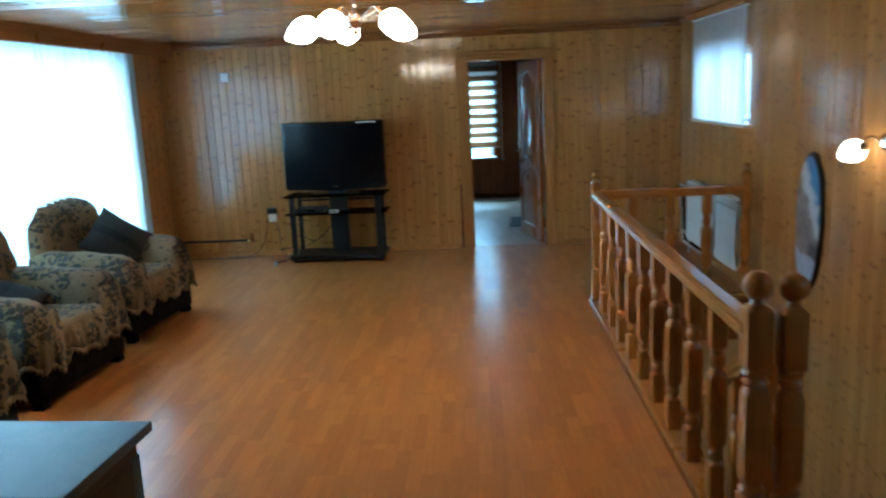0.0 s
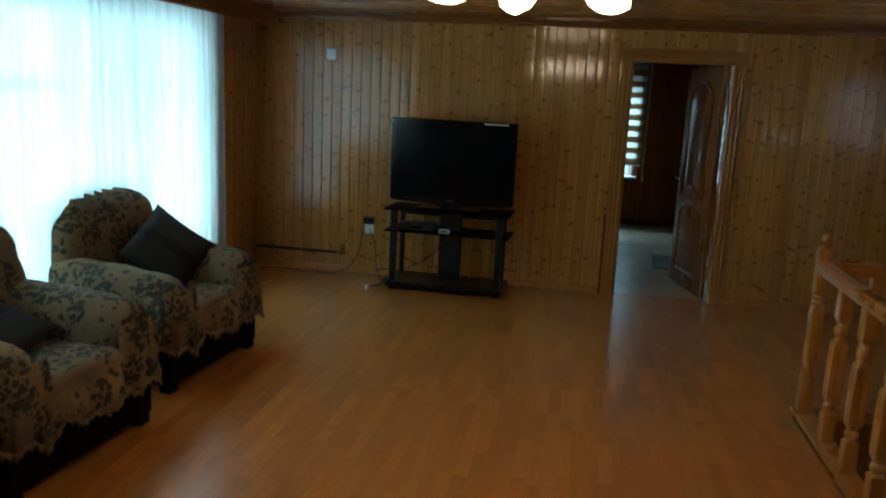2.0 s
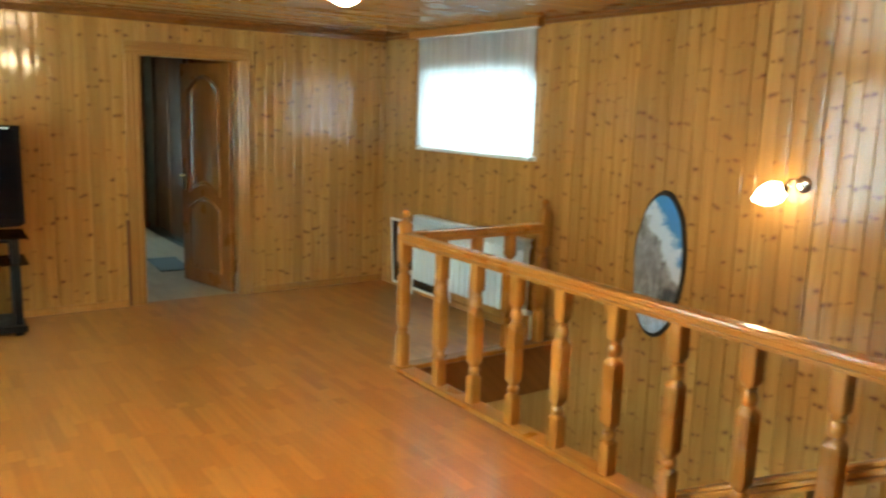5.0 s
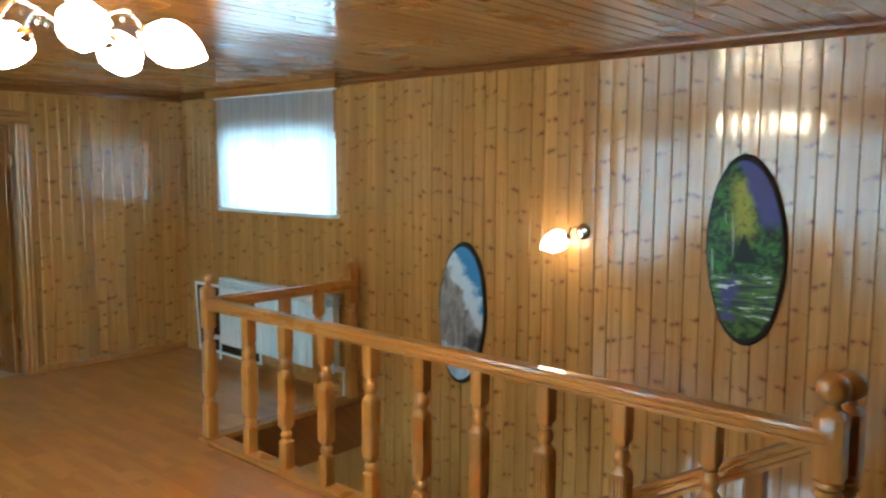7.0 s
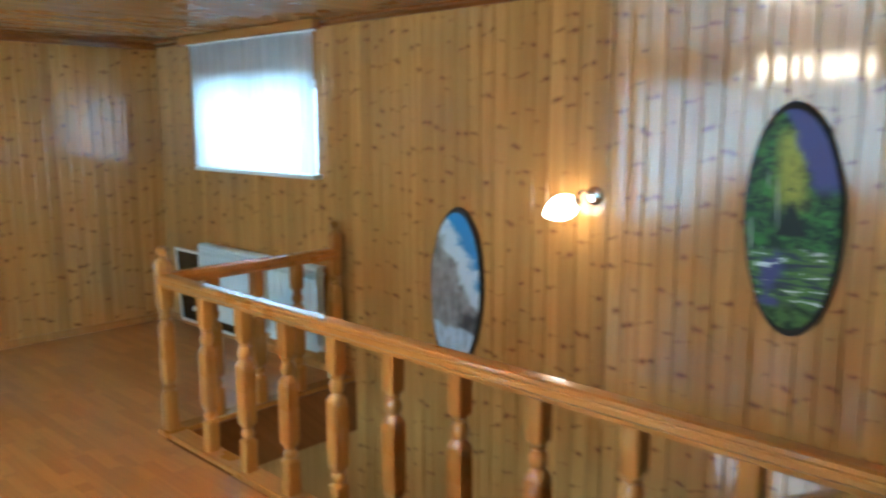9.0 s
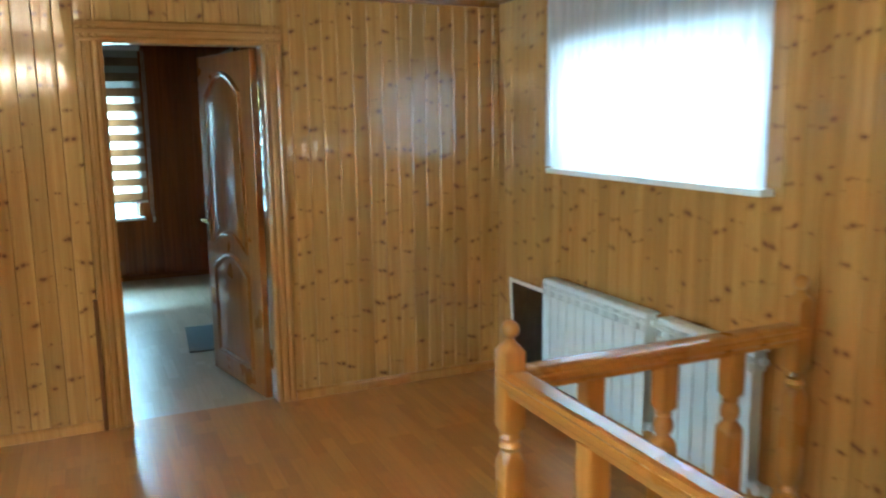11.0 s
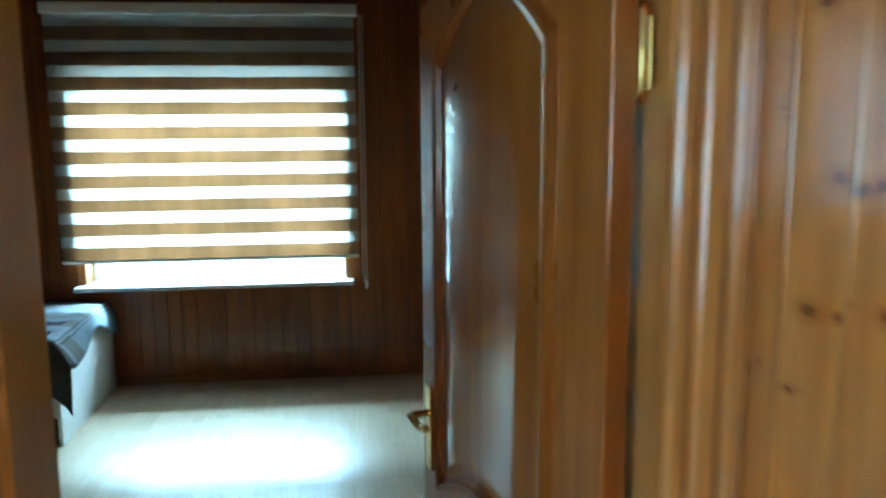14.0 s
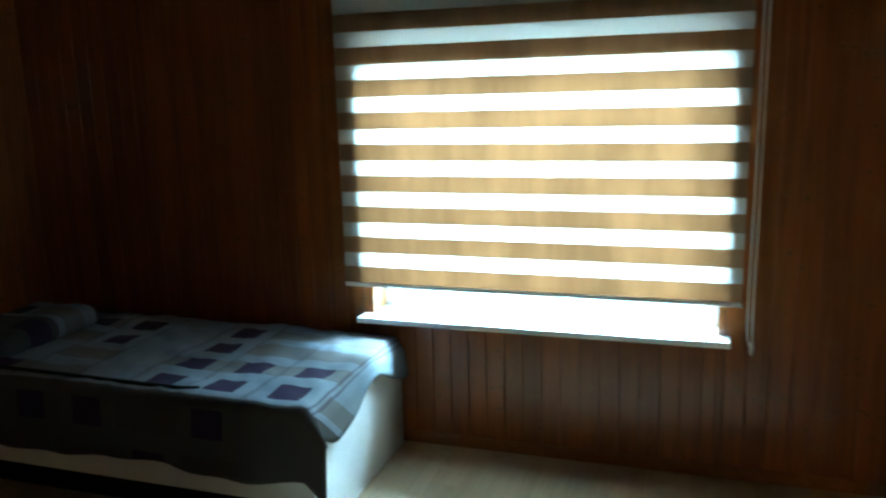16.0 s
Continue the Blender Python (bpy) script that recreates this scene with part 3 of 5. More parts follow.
moulding("trim", EAST, NORTH, WEST, NORTH, CEIL, PROFILE, M_TRIM, "brown stained cornice along the ceiling", -1)
moulding("trim", EAST, SOUTH, EAST, NORTH, CEIL, [(0, 0), (0.04, 0), (0.04, 0.012), (0.018, 0.022), (0.01, 0.04), (0, 0.042)], M_TRIM, "slim brown cornice along the ceiling", -1)
for y0, y1 in ((7.17, 8.86), (1.7, 3.44)):
    tagged(part("trim", boxes((EAST - 0.105, EAST - 0.041, y0, y1, CEIL - 0.062, CEIL - 0.002), bevel=0.004), M_CASEY), "pine pelmet board over the small window", "pelmet", kind="structure")
moulding("trim", WEST, NORTH, WEST, SOUTH, CEIL, [(0, 0), (0.16, 0), (0.16, 0.13), (0.14, 0.13), (0.13, 0.03), (0.0, 0.03)], M_TRIM, "brown stained pelmet board over the window", -1)
BASE = [(0, 0), (0.016, 0), (0.016, 0.042), (0.008, 0.055), (0, 0.055)]
moulding("baseboard", DOOR[0] - 0.123, NORTH, WEST, NORTH, 0, BASE, M_CASE, "slim pine baseboard")
moulding("baseboard", EAST, NORTH, DOOR[1] + 0.102, NORTH, 0, BASE, M_CASE, "slim pine baseboard")
moulding("baseboard", EAST, WELL[3], EAST, NORTH, 0, BASE, M_CASE, "slim pine baseboard")
moulding("baseboard", EAST, SOUTH, EAST, WELL[2], 0, BASE, M_CASE, "slim pine baseboard")
moulding("baseboard", BED_E, BED_Y, BED_W, BED_Y, 0, BASE, M_TRIM, "brown bedroom baseboard")

# lower hall under the stairs
slab("floor_lower_hall", [(-1.7, EAST, 2.4, NORTH)], -2.8, -2.7, M_PLASTER, "plain lower hall floor", "floor")
slab("wall_lower_hall_south", [(-1.7, EAST, 2.3, 2.4)], -2.8, -SLAB, M_WALL, "plain boarded lower hall wall", "wall")
slab("wall_lower_hall_north", [(-1.7, EAST, NORTH - 0.1, NORTH)], -2.8, -SLAB, M_WALL, "plain boarded lower hall wall", "wall")
bm = boxes((-1.6, -1.5, 2.4, 4.0, -2.7, -SLAB), (-1.6, -1.5, 6.4, NORTH - 0.1, -2.7, -SLAB), (-1.6, -1.5, 4.0, 6.4, -2.7, -1.95), (-1.6, -1.5, 4.0, 6.4, -0.75, -SLAB))
tagged(part("wall_lower_hall_west", bm, M_WALL), "boarded lower hall wall with a window", "wall", kind="structure")


# ---- windows ----
M_OUT = Nodes("hazy_daylight")
M_OUT.b.inputs["Emission Color"].default_value = (0.62, 0.88, 1.0, 1)
M_OUT.b.inputs["Emission Strength"].default_value = 8.0
M_OUT = M_OUT.done((0.5, 0.55, 0.6), 1.0)
M_OUTB = Nodes("hazy_daylight_dimmed_high")
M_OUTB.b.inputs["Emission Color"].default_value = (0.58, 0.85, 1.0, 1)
# glow dimmed with height in the emission, so upper blind stripes look shaded
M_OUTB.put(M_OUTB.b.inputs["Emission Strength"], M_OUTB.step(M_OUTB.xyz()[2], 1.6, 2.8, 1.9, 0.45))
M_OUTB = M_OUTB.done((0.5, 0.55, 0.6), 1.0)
M_OUTE = Nodes("hazy_daylight_east")
M_OUTE.b.inputs["Emission Color"].default_value = (0.55, 0.86, 1.0, 1)
M_OUTE.b.inputs["Emission Strength"].default_value = 1.6
M_OUTE = M_OUTE.done((0.5, 0.55, 0.6), 1.0)
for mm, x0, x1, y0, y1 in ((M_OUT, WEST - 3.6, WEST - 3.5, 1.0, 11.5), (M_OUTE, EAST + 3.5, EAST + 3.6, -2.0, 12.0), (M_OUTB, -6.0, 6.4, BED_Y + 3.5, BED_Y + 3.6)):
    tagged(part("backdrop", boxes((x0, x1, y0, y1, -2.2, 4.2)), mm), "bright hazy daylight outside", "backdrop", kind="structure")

def window_unit(name, m, w, h, mullions, transom, label, sill=0.07):
    """A white framed window; local x along the wall, -y into the room, origin at the opening's lower corner."""
    ob = thing(name, label, "window", m, kind="structure")
    f = 0.06
    part("window_frame", boxes((0, f, 0.16, 0.23, 0, h), (w - f, w, 0.16, 0.23, 0, h), (f, w - f, 0.16, 0.23, 0, 0.02), (f, w - f, 0.16, 0.23, h - f, h), bevel=0.006), M_PVC, ob)
    xs = [0, *mullions, w]
    for mu in mullions:
        part("mullion", boxes((mu - 0.045, mu + 0.045, 0.155, 0.235, f, h - f), bevel=0.006), M_PVC, ob)
    for a, b in zip(xs, xs[1:]):
        lo, hi = a + (f if a == 0 else 0.045), b - (f if b == w else 0.045)
        rows = [(0.02, transom - 0.04), (transom + 0.04, h - f)] if transom else [(0.02, h - f)]
        if transom:
            part("transom", boxes((lo, hi, 0.16, 0.23, transom - 0.04, transom + 0.04), bevel=0.006), M_PVC, ob)
        for c, d in rows:
            g = part("pane", boxes((lo, hi, 0.192, 0.2, c, d)), M_GLASS, ob)
            g.visible_shadow = False
    if sill:
        part("window_sill", boxes((-0.05, w + 0.05, -sill, 0.004, -0.022, 0.006), bevel=0.005, seg=2), M_PVC, ob)
        part("sill_board", boxes((0.002, w - 0.002, 0.0045, 0.3, 0.001, 0.005)), M_PVC, ob)
    return ob


window_unit("window_1", pose(EAST, HOLE_E1[1], HOLE_E1[2], 0, 0, -90), 1.41, 0.625, [0.705], 0, "small white-framed window with a net curtain")
window_unit("window_2", pose(EAST, HOLE_E2[1], HOLE_E2[2], 0, 0, -90), 1.24, 0.57, [0.62], 0, "small white-framed window with a net curtain")
window_unit("window_3", pose(WEST, HOLE_W[0], HOLE_W[2], 0, 0, 90), 4.4, 1.7, [1.1, 2.2, 3.3], 1.2, "wide white-framed window behind sheer drapes")
window_unit("window_4", pose(HOLE_B[0], BED_Y, HOLE_B[2]), 1.595, 1.325, [], 0, "white-framed bedroom window behind a striped blind", 0.1)
window_unit("window_5", pose(-1.5, 4.0, -1.95, 0, 0, 90), 2.4, 1.2, [1.2], 0, "lower hall window", 0)


def curtain(name, m, length, z0, z1, amp, period, material, label, flare=0.0, seed=1, lean=0.0):
    """A pleated net: local x along the rail, -y into the room."""
    rnd = random.Random(seed)
    ob = thing(name, label, "curtain", m)
    bm = bmesh.new()
    n, rows = int(length / period * 9), 10
    ph = [0.0]
    for i in range(n):
        ph.append(ph[-1] + math.tau / 9 * (1 + 0.45 * math.sin(i * 0.13 + seed) + rnd.uniform(-0.25, 0.25)))
    rings = []
    for j in range(rows + 1):
        t = j / rows
        z = z1 + (z0 - z1) * t
        r = []
        for i in range(n + 1):
            u = i / n
            a = amp * (0.55 + 0.6 * t) * (0.6 + 0.5 * noise.noise(Vector((u * length * 2.3, seed, t * 0.7))))
            x = u * length + flare * t * (u - 0.5) * 2 + 0.012 * noise.noise(Vector((u * 9, t * 3, seed)))
            r.append((x, a * math.sin(ph[i]) + 0.3 * a * math.sin(2.3 * ph[i] + t) - lean * t, z + 0.006 * math.sin(ph[i] * 0.5) * t))
        rings.append(r)
    loft(bm, rings, closed=False, caps=False)
    part("cloth", bm, material, ob, smooth="all")
    part("curtain_rail", boxes((-0.02, length + 0.02, -0.012, 0.012, z1, z1 + 0.016), bevel=0.003), M_PVC, ob)
    return ob


curtain("net_curtain", pose(EAST - 0.055, 8.765, 0, 0, 0, -90), 1.53, 1.335, CEIL - 0.072, 0.012, 0.085, M_NET2, "white sheer net curtain over a small window", 0.012, 3)
curtain("net_curtain", pose(EAST - 0.055, 3.36, 0, 0, 0, -90), 1.53, 1.40, CEIL - 0.072, 0.016, 0.085, M_NET2, "white sheer net curtain gathered in folds", 0.03, 7)
curtain("drapes", pose(WEST + 0.10, 3.6, 0, 0, 0, 90), 4.92, 0.03, CEIL - 0.046, 0.03, 0.13, M_NET, "floor-length white sheer drapes glowing with daylight", 0.0, 11)

# ---- door ----
door = thing("door_1", "half-open brown panelled wooden door", "door", pose(DOOR[1] - 0.021, NORTH + 0.075, 0, 0, 0, -76.8), kind="structure")
LW, LH, LT = 0.785, 1.985, 0.038
# leaf in local coordinates: runs along -x from the hinge, face to the big room along -y
arch = lambda s: 0.10 * math.cos((s - 0.5) * math.pi) ** 0.9


def ring_of(x0, x1, z0, z1, rise, inset, low=0.0, n=14):
    """An arched panel outline, drawn in by inset; its foot may follow an arch as well."""
    pts = []
    for i in range(n + 1):
        s = i / n
        pts.append((x0 + inset + (x1 - x0 - 2 * inset) * s, z0 + inset + low * math.cos((s - 0.5) * math.pi)))
    for i in range(n + 1):
        s = 1 - i / n
        pts.append((x0 + inset + (x1 - x0 - 2 * inset) * s, z1 - inset + rise * math.cos((s - 0.5) * math.pi) - rise * 0.0))
    return pts


PAN = ((-LW + 0.12, -0.145, 0.83, 1.765, 0.12, 0.09), (-LW + 0.12, -0.145, 0.14, 0.71, 0.10, 0.0))
part("leaf", boxes((-LW, 0, -LT, 0, 0.008, LH), bevel=0.003), M_DOOR, door)
for px0, px1, pz0, pz1, rise, low in PAN:
    for side in (-1, 1):
        bm = bmesh.new()
        prof = ((0.0, 0.0), (0.005, 0.013), (0.012, 0.017), (0.022, 0.014), (0.030, 0.003), (0.050, 0.003), (0.085, 0.014))
        rings = []
        for inset, hgt in prof:
            yy = -LT - hgt - 0.0005 if side < 0 else hgt + 0.0005
            rings.append([(x, yy, z) for x, z in ring_of(px0, px1, pz0, pz1, rise, inset, low)])
        loft(bm, rings)
        part("door_panel", bm, M_DOOR, door, smooth=True)
for side in (-1, 1):
    yb = -LT if side < 0 else 0
    bm = boxes((-LW + 0.035, -LW + 0.075, min(yb, yb + side * 0.008), max(yb, yb + side * 0.008), 0.85, 1.05), bevel=0.003)
    plate = part("handle_plate", bm, M_BRASS, door)
    hx = -LW + 0.055
    pts = curve_points([(hx, yb, 0.985), (hx, yb + side * 0.045, 0.985), (hx + 0.03, yb + side * 0.055, 0.992), (hx + 0.075, yb + side * 0.05, 0.983), (hx + 0.12, yb + side * 0.052, 0.998)], 5)
    part("handle", tube(pts, 0.009), M_BRASS, plate, "brass lever handle", smooth=True)
for hz in (0.24, 1.715):
    hinge = part("hinge", boxes((-0.0035, -0.0005, -LT + 0.004, -0.002, hz - 0.045, hz + 0.045), bevel=0.001), M_BRASS, door, "brass butt hinge")
    part("barrel", lathe([(hz - 0.062, 0.002), (hz - 0.054, 0.006), (hz - 0.05, 0.008), (hz + 0.05, 0.008), (hz + 0.054, 0.006), (hz + 0.062, 0.002)], 12), M_BRASS, hinge, smooth=True).location = (0.005, 0.004, 0)
    part("fixed_leaf", boxes((0.0, 0.003, -0.03, 0.0, hz - 0.045, hz + 0.045), bevel=0.001), M_BRASS, hinge).matrix_basis = pose(0.006, 0.0, 0, 0, 0, 76.8)

# jamb and fluted casing
jamb = thing("door_frame_1", "varnished pine door lining and fluted casing", "door frame", pose(0, NORTH, 0), kind="structure")
part("jamb", boxes((DOOR[0], DOOR[0] + 0.022, 0, 0.13, 0, DOOR[2])), M_CASE, jamb)
part("jamb", boxes((DOOR[1] - 0.008, DOOR[1], 0, 0.13, 0, DOOR[2])), M_CASE, jamb)
part("head", boxes((DOOR[0], DOOR[1], 0, 0.13, DOOR[2] - 0.006, DOOR[2] + 0.01)), M_CASE, jamb)
FLUTE = [(1.17 * p, q) for p, q in ((0, 0), (0, 0.012), (0.008, 0.02), (0.018, 0.02), (0.024, 0.013), (0.03, 0.013), (0.036, 0.02), (0.052, 0.022), (0.058, 0.014), (0.064, 0.014), (0.07, 0.02), (0.084, 0.018), (0.09, 0.01), (0.09, 0))]


def casing(side, y0, out):
    for nm, x, s, a, b in (("casing", DOOR[0] + 0.005, -1, 0, DOOR[2] + 0.1), ("casing", DOOR[1] - 0.005, 1, 0, DOOR[2] + 0.1)):
        bm = bmesh.new()
        loft(bm, [[(x + s * p, y0 + out * q, z) for p, q in FLUTE] for z in (a, b)])
        part(nm, bm, M_CASE, jamb)
    bm = bmesh.new()
    loft(bm, [[(x, y0 + out * (q + 0.002), DOOR[2] - 0.004 + p) for p, q in FLUTE] for x in (DOOR[0] - 0.098, DOOR[1] + 0.098)])
    part("casing_head", bm, M_CASEX, jamb)


casing(-1, 0, -1)
casing(1, 0.13, 1)
part("batten", boxes((DOOR[0] - 0.122, DOOR[0] - 0.1, -0.026, 0.002, 0, 0.705), bevel=0.003), M_STRIP, jamb, "dark stained corner batten")

# ---- balustrade ----
RX, P1Y, P3Y, RTOP = 1.472, 7.0, 3.47, 0.888


def baluster_profile(z0, z1, w):
    h = z1 - z0
    lv = [(0, w, 1), (0.19, w, 1), (0.2, w * 0.85, 0.2), (0.21, w * 0.7, 0), (0.222, w * 0.92, 0), (0.238, w * 1.0, 0), (0.254, w * 0.9, 0), (0.264, w * 0.68, 0), (0.276, w * 0.8, 0), (0.286, w * 0.95, 0.3), (0.302, w * 1.04, 1), (0.33, w * 1.08, 1), (0.635, w * 1.08, 1), (0.66, w * 1.04, 1), (0.678, w * 0.95, 0.4), (0.69, w * 0.76, 0), (0.7, w * 0.68, 0), (0.712, w * 0.9, 0), (0.738, w * 1.02, 0), (0.764, w * 0.88, 0), (0.776, w * 0.68, 0), (0.785, w * 0.86, 0), (0.795, w * 0.74, 0), (0.808, w * 0.9, 0.5), (0.822, w, 1), (1, w, 1)]
    return [(z0 + h * t, a, s) for t, a, s in lv]


def handrail(p, q, parent, w=0.037):
    """A moulded handrail between two points."""
    p, q = Vector(p), Vector(q)
    d = (q - p).normalized()
    s = d.cross(Vector((0, 0, 1))).normalized()
    u = s.cross(d)
    prof = [(-0.7, -0.052), (0.7, -0.052), (0.75, -0.04), (1.0, -0.034), (1.0, -0.022), (0.88, -0.018), (1.0, -0.012), (0.95, -0.003), (0.6, 0.0), (-0.6, 0.0), (-0.95, -0.003), (-1.0, -0.012), (-0.88, -0.018), (-1.0, -0.022), (-1.0, -0.034), (-0.75, -0.04)]
    return part("handrail", loft(bmesh.new(), [[e + s * (a * w) + u * (b * 1.35) for a, b in prof] for e in (p, q)]), M_RAILY, parent, "varnished moulded handrail")


def newel(parent, x, y, top, w, ball, z0=0.0):
    h = top - z0
    lv = [(0, w, 1), (0.22 * h, w, 1), (0.235 * h, w * 0.8, 0), (0.25 * h, w, 0), (0.268 * h, w * 0.74, 0), (0.29 * h, w * 0.96, 0.3), (0.31 * h, w * 0.98, 0.85), (0.58 * h, w * 0.98, 0.85), (0.60 * h, w * 0.9, 0.3), (0.615 * h, w * 0.72, 0), (0.63 * h, w * 0.98, 0), (0.645 * h, w * 0.75, 0), (0.658 * h, w * 0.96, 0), (0.672 * h, w * 0.85, 0), (0.685 * h, w, 1), (h - 2 * ball - 0.035, w, 1), (h - 2 * ball - 0.02, w * 0.8, 0.3), (h - 2 * ball - 0.012, w * 0.55, 0)]
    for i in range(9):
        a = -1.15 + (1.15 + math.pi / 2) * i / 8
        lv.append((h - ball + ball * math.sin(a), max(0.002, ball * math.cos(a)), 0))
    ob = part("newel_post", turned(lv, 24), M_RAIL, parent, smooth=True)
    ob.location = (x, y, z0)
    return ob


rail = thing("balustrade", "honey-varnished wooden balustrade round the stairwell", "railing")
part("sole_plate", boxes((RX - 0.055, RX + 0.055, P3Y, P1Y + 0.05, -0.004, 0.026), bevel=0.004), M_RAILY, rail)
part("sole_plate", boxes((RX + 0.056, EAST - 0.002, P1Y - 0.05, P1Y + 0.05, -0.004, 0.026), bevel=0.004), M_RAIL, rail)
handrail((RX, P3Y, RTOP), (RX, P1Y, RTOP), rail)
handrail((RX, P1Y, RTOP + 0.001), (EAST - 0.10, P1Y, RTOP + 0.001), rail)
newel(rail, RX, P1Y, 1.035, 0.036, 0.028)
newel(rail, EAST - 0.105, P1Y, 1.06, 0.036, 0.028)
newel(rail, RX + 0.015, P3Y, 1.06, 0.048, 0.052)
first = None
BAL = turned(baluster_profile(0.026, RTOP - 0.066, 0.0325), 64, 0.034)
for i in range(9):
    yb = 6.58 - 0.342 * i
    if not first:
        first = part("baluster", BAL, M_RAIL, rail, smooth=True)
        first.location = (RX, yb, 0)
    else:
        ob = first.copy()
        scene.collection.objects.link(ob)
        ob.location = (RX, yb, 0)
for i in range(3):
    ob = first.copy()
    scene.collection.objects.link(ob)
    ob.location = (RX + 0.285 + 0.285 * i, P1Y, 0)

# ---- stairs ----
stairs = thing("staircase", "wooden staircase going down beside the wall", "stairs")
RISE, RUN, SY = 0.18, 0.313, 3.53
for i in range(13):
    z, y = -RISE * (i + 1), SY + RUN * i
    part("tread", boxes((1.60, EAST - 0.012, y - 0.02, y + RUN + 0.012, z - 0.035, z), bevel=0.004), M_RAIL, stairs)
    part("riser", boxes((1.62, EAST - 0.012, y - 0.006, y + 0.014, z, z + RISE - 0.036)), M_RAIL, stairs)
bm = bmesh.new()
loft(bm, [[(x, SY, 0.0), (x, SY + 13 * RUN, -13 * RISE), (x, SY + 13 * RUN, -13 * RISE - 0.3), (x, SY, -0.3)] for x in (1.56, 1.60)])
part("stringer", bm, M_RAIL, stairs)
slope = RISE / RUN
handrail((1.61, 3.46, 0.87), (1.61, SY + 12 * RUN, 0.87 - slope * (SY + 12 * RUN - 3.46)), stairs)
newel(stairs, 1.60, 3.45, 1.05, 0.044, 0.05)
for i in range(11):
    y = 3.74 + RUN * i
    zt = 0.87 - slope * (y - 3.46) - 0.066
    zb = -RISE * (1 + int((y - SY) / RUN))
    ob = part("baluster", turned(baluster_profile(0, zt - zb, 0.031)), M_RAIL, stairs, smooth=True)
    ob.location = (1.63, y, zb)
tagged(part("trim", boxes((WELL[0], EAST, WELL[3] - 0.012, WELL[3], -SLAB, -0.004)), M_TRIM), "brown fascia board at the stairwell edge", "fascia", kind="structure")
tagged(part("trim", boxes((WELL[0] - 0.0, WELL[0] + 0.012, WELL[2], WELL[3] - 0.012, -SLAB, -0.004)), M_TRIM), "brown fascia board at the stairwell edge", "fascia", kind="structure")


# ---- seating ----
def armchair(m, label, cushion):
    """An armchair in a floral throw: faces local +x, origin on the floor under its middle."""
    ch = thing("armchair", label, "armchair", m, "armchairs along the window")
    part("base", boxes((-0.40, 0.38, -0.43, 0.43, 0.045, 0.30), bevel=0.02, seg=2), M_BASE, ch, "black upholstered base")
    for sx in (-0.34, 0.34):
        for sy in (-0.38, 0.38):
            part("foot", boxes((sx - 0.035, sx + 0.035, sy - 0.035, sy + 0.035, 0.0, 0.045), bevel=0.006), M_BASE, ch)
    part("seat_cushion", soft_box(bmesh.new(), -0.3, 0.41, -0.26, 0.26, 0.24, 0.45, 0.07, 10, 0.012, 1), M_FABRIC, ch, "seat under a floral cotton throw", smooth="all")
    for s in (-1, 1):
        y0, y1 = (0.22, 0.46) if s > 0 else (-0.46, -0.22)
        bm = soft_box(bmesh.new(), -0.4, 0.40, y0, y1, 0.22, 0.66, 0.105, 12, 0.014, 3 + s)
        for v in bm.verts:   # arms sink a little towards the front
            if v.co.z > 0.4:
                v.co.z -= 0.05 * max(0, v.co.x) ** 1.5 / 0.25
        part("arm", bm, M_FABRIC, ch, "padded arm under a floral throw", smooth="all")
    bm = soft_box(bmesh.new(), -0.45, -0.17, -0.41, 0.41, 0.28, 1.0, 0.12, 14, 0.014, 7)
    for v in bm.verts:
        v.co.x -= 0.2 * max(0, v.co.z - 0.42)
        v.co.z -= 0.10 * (abs(v.co.y) / 0.41) ** 3 * max(0, v.co.z - 0.6) / 0.4
    part("backrest", bm, M_FABRIC, ch, "rounded backrest under a floral throw", smooth="all")
    # the throw's hem round the front, hanging in folds, with a fringe
    path = [(0.06, -0.475), (0.30, -0.478), (0.405, -0.45), (0.425, -0.34), (0.415, -0.24), (0.432, -0.12), (0.437, 0), (0.432, 0.12), (0.415, 0.24), (0.425, 0.34), (0.405, 0.45), (0.30, 0.478), (0.06, 0.475)]
    pts = curve_points([(x, y, 0) for x, y in path], 34)
    rg = random.Random(4)
    top, hem, fr = [], [], []
    for n, p in enumerate(pts):
        i = n / 3.4
        o = Vector((p.x - 0.1, p.y * 0.8, 0)).normalized()
        arm = abs(p.y) > 0.22
        wv = 0.010 * math.sin(i * 0.55) + 0.004 * math.sin(i * 1.3 + 1)
        zt = 0.55 if arm else 0.415
        zb = 0.262 + 0.02 * math.sin(i * 0.17 + p.y * 3) + 0.018 * math.sin(i * 0.41 + 2) - (0.035 if 0.19 < abs(p.y) < 0.27 else 0)
        top.append(p - o * 0.03 + Vector((0, 0, zt)))
        hem.append(p + o * (wv + 0.008) + Vector((0, 0, zb)))
        w2 = 0.006 * math.sin(i * 2.7)
        fr.append(p + o * (wv + w2 + 0.014) + Vector((0, 0, zb - (0.014 if n % 2 else 0.026) - 0.022 * rg.random() ** 2)))
    mid = [a.lerp(b, 0.45) + Vector((0.012 if abs(a.y) < 0.4 else 0, 0, 0)) for a, b in zip(top, hem)]
    hem_ob = part("throw_hem", loft(bmesh.new(), [top, mid, hem], False, False), M_FABRIC, ch, "hanging edge of the floral throw", smooth="all")
    part("fringe", loft(bmesh.new(), [hem, fr], False, False), M_FRINGE, hem_ob, "pale frayed fringe", smooth="all")
    for o in (hem_ob, *hem_ob.children):
        so = o.modifiers.new("thickness", "SOLIDIFY")
        so.thickness = 0.005
    ch.scale = (1.05, 1.1, 1.02)
    return ch


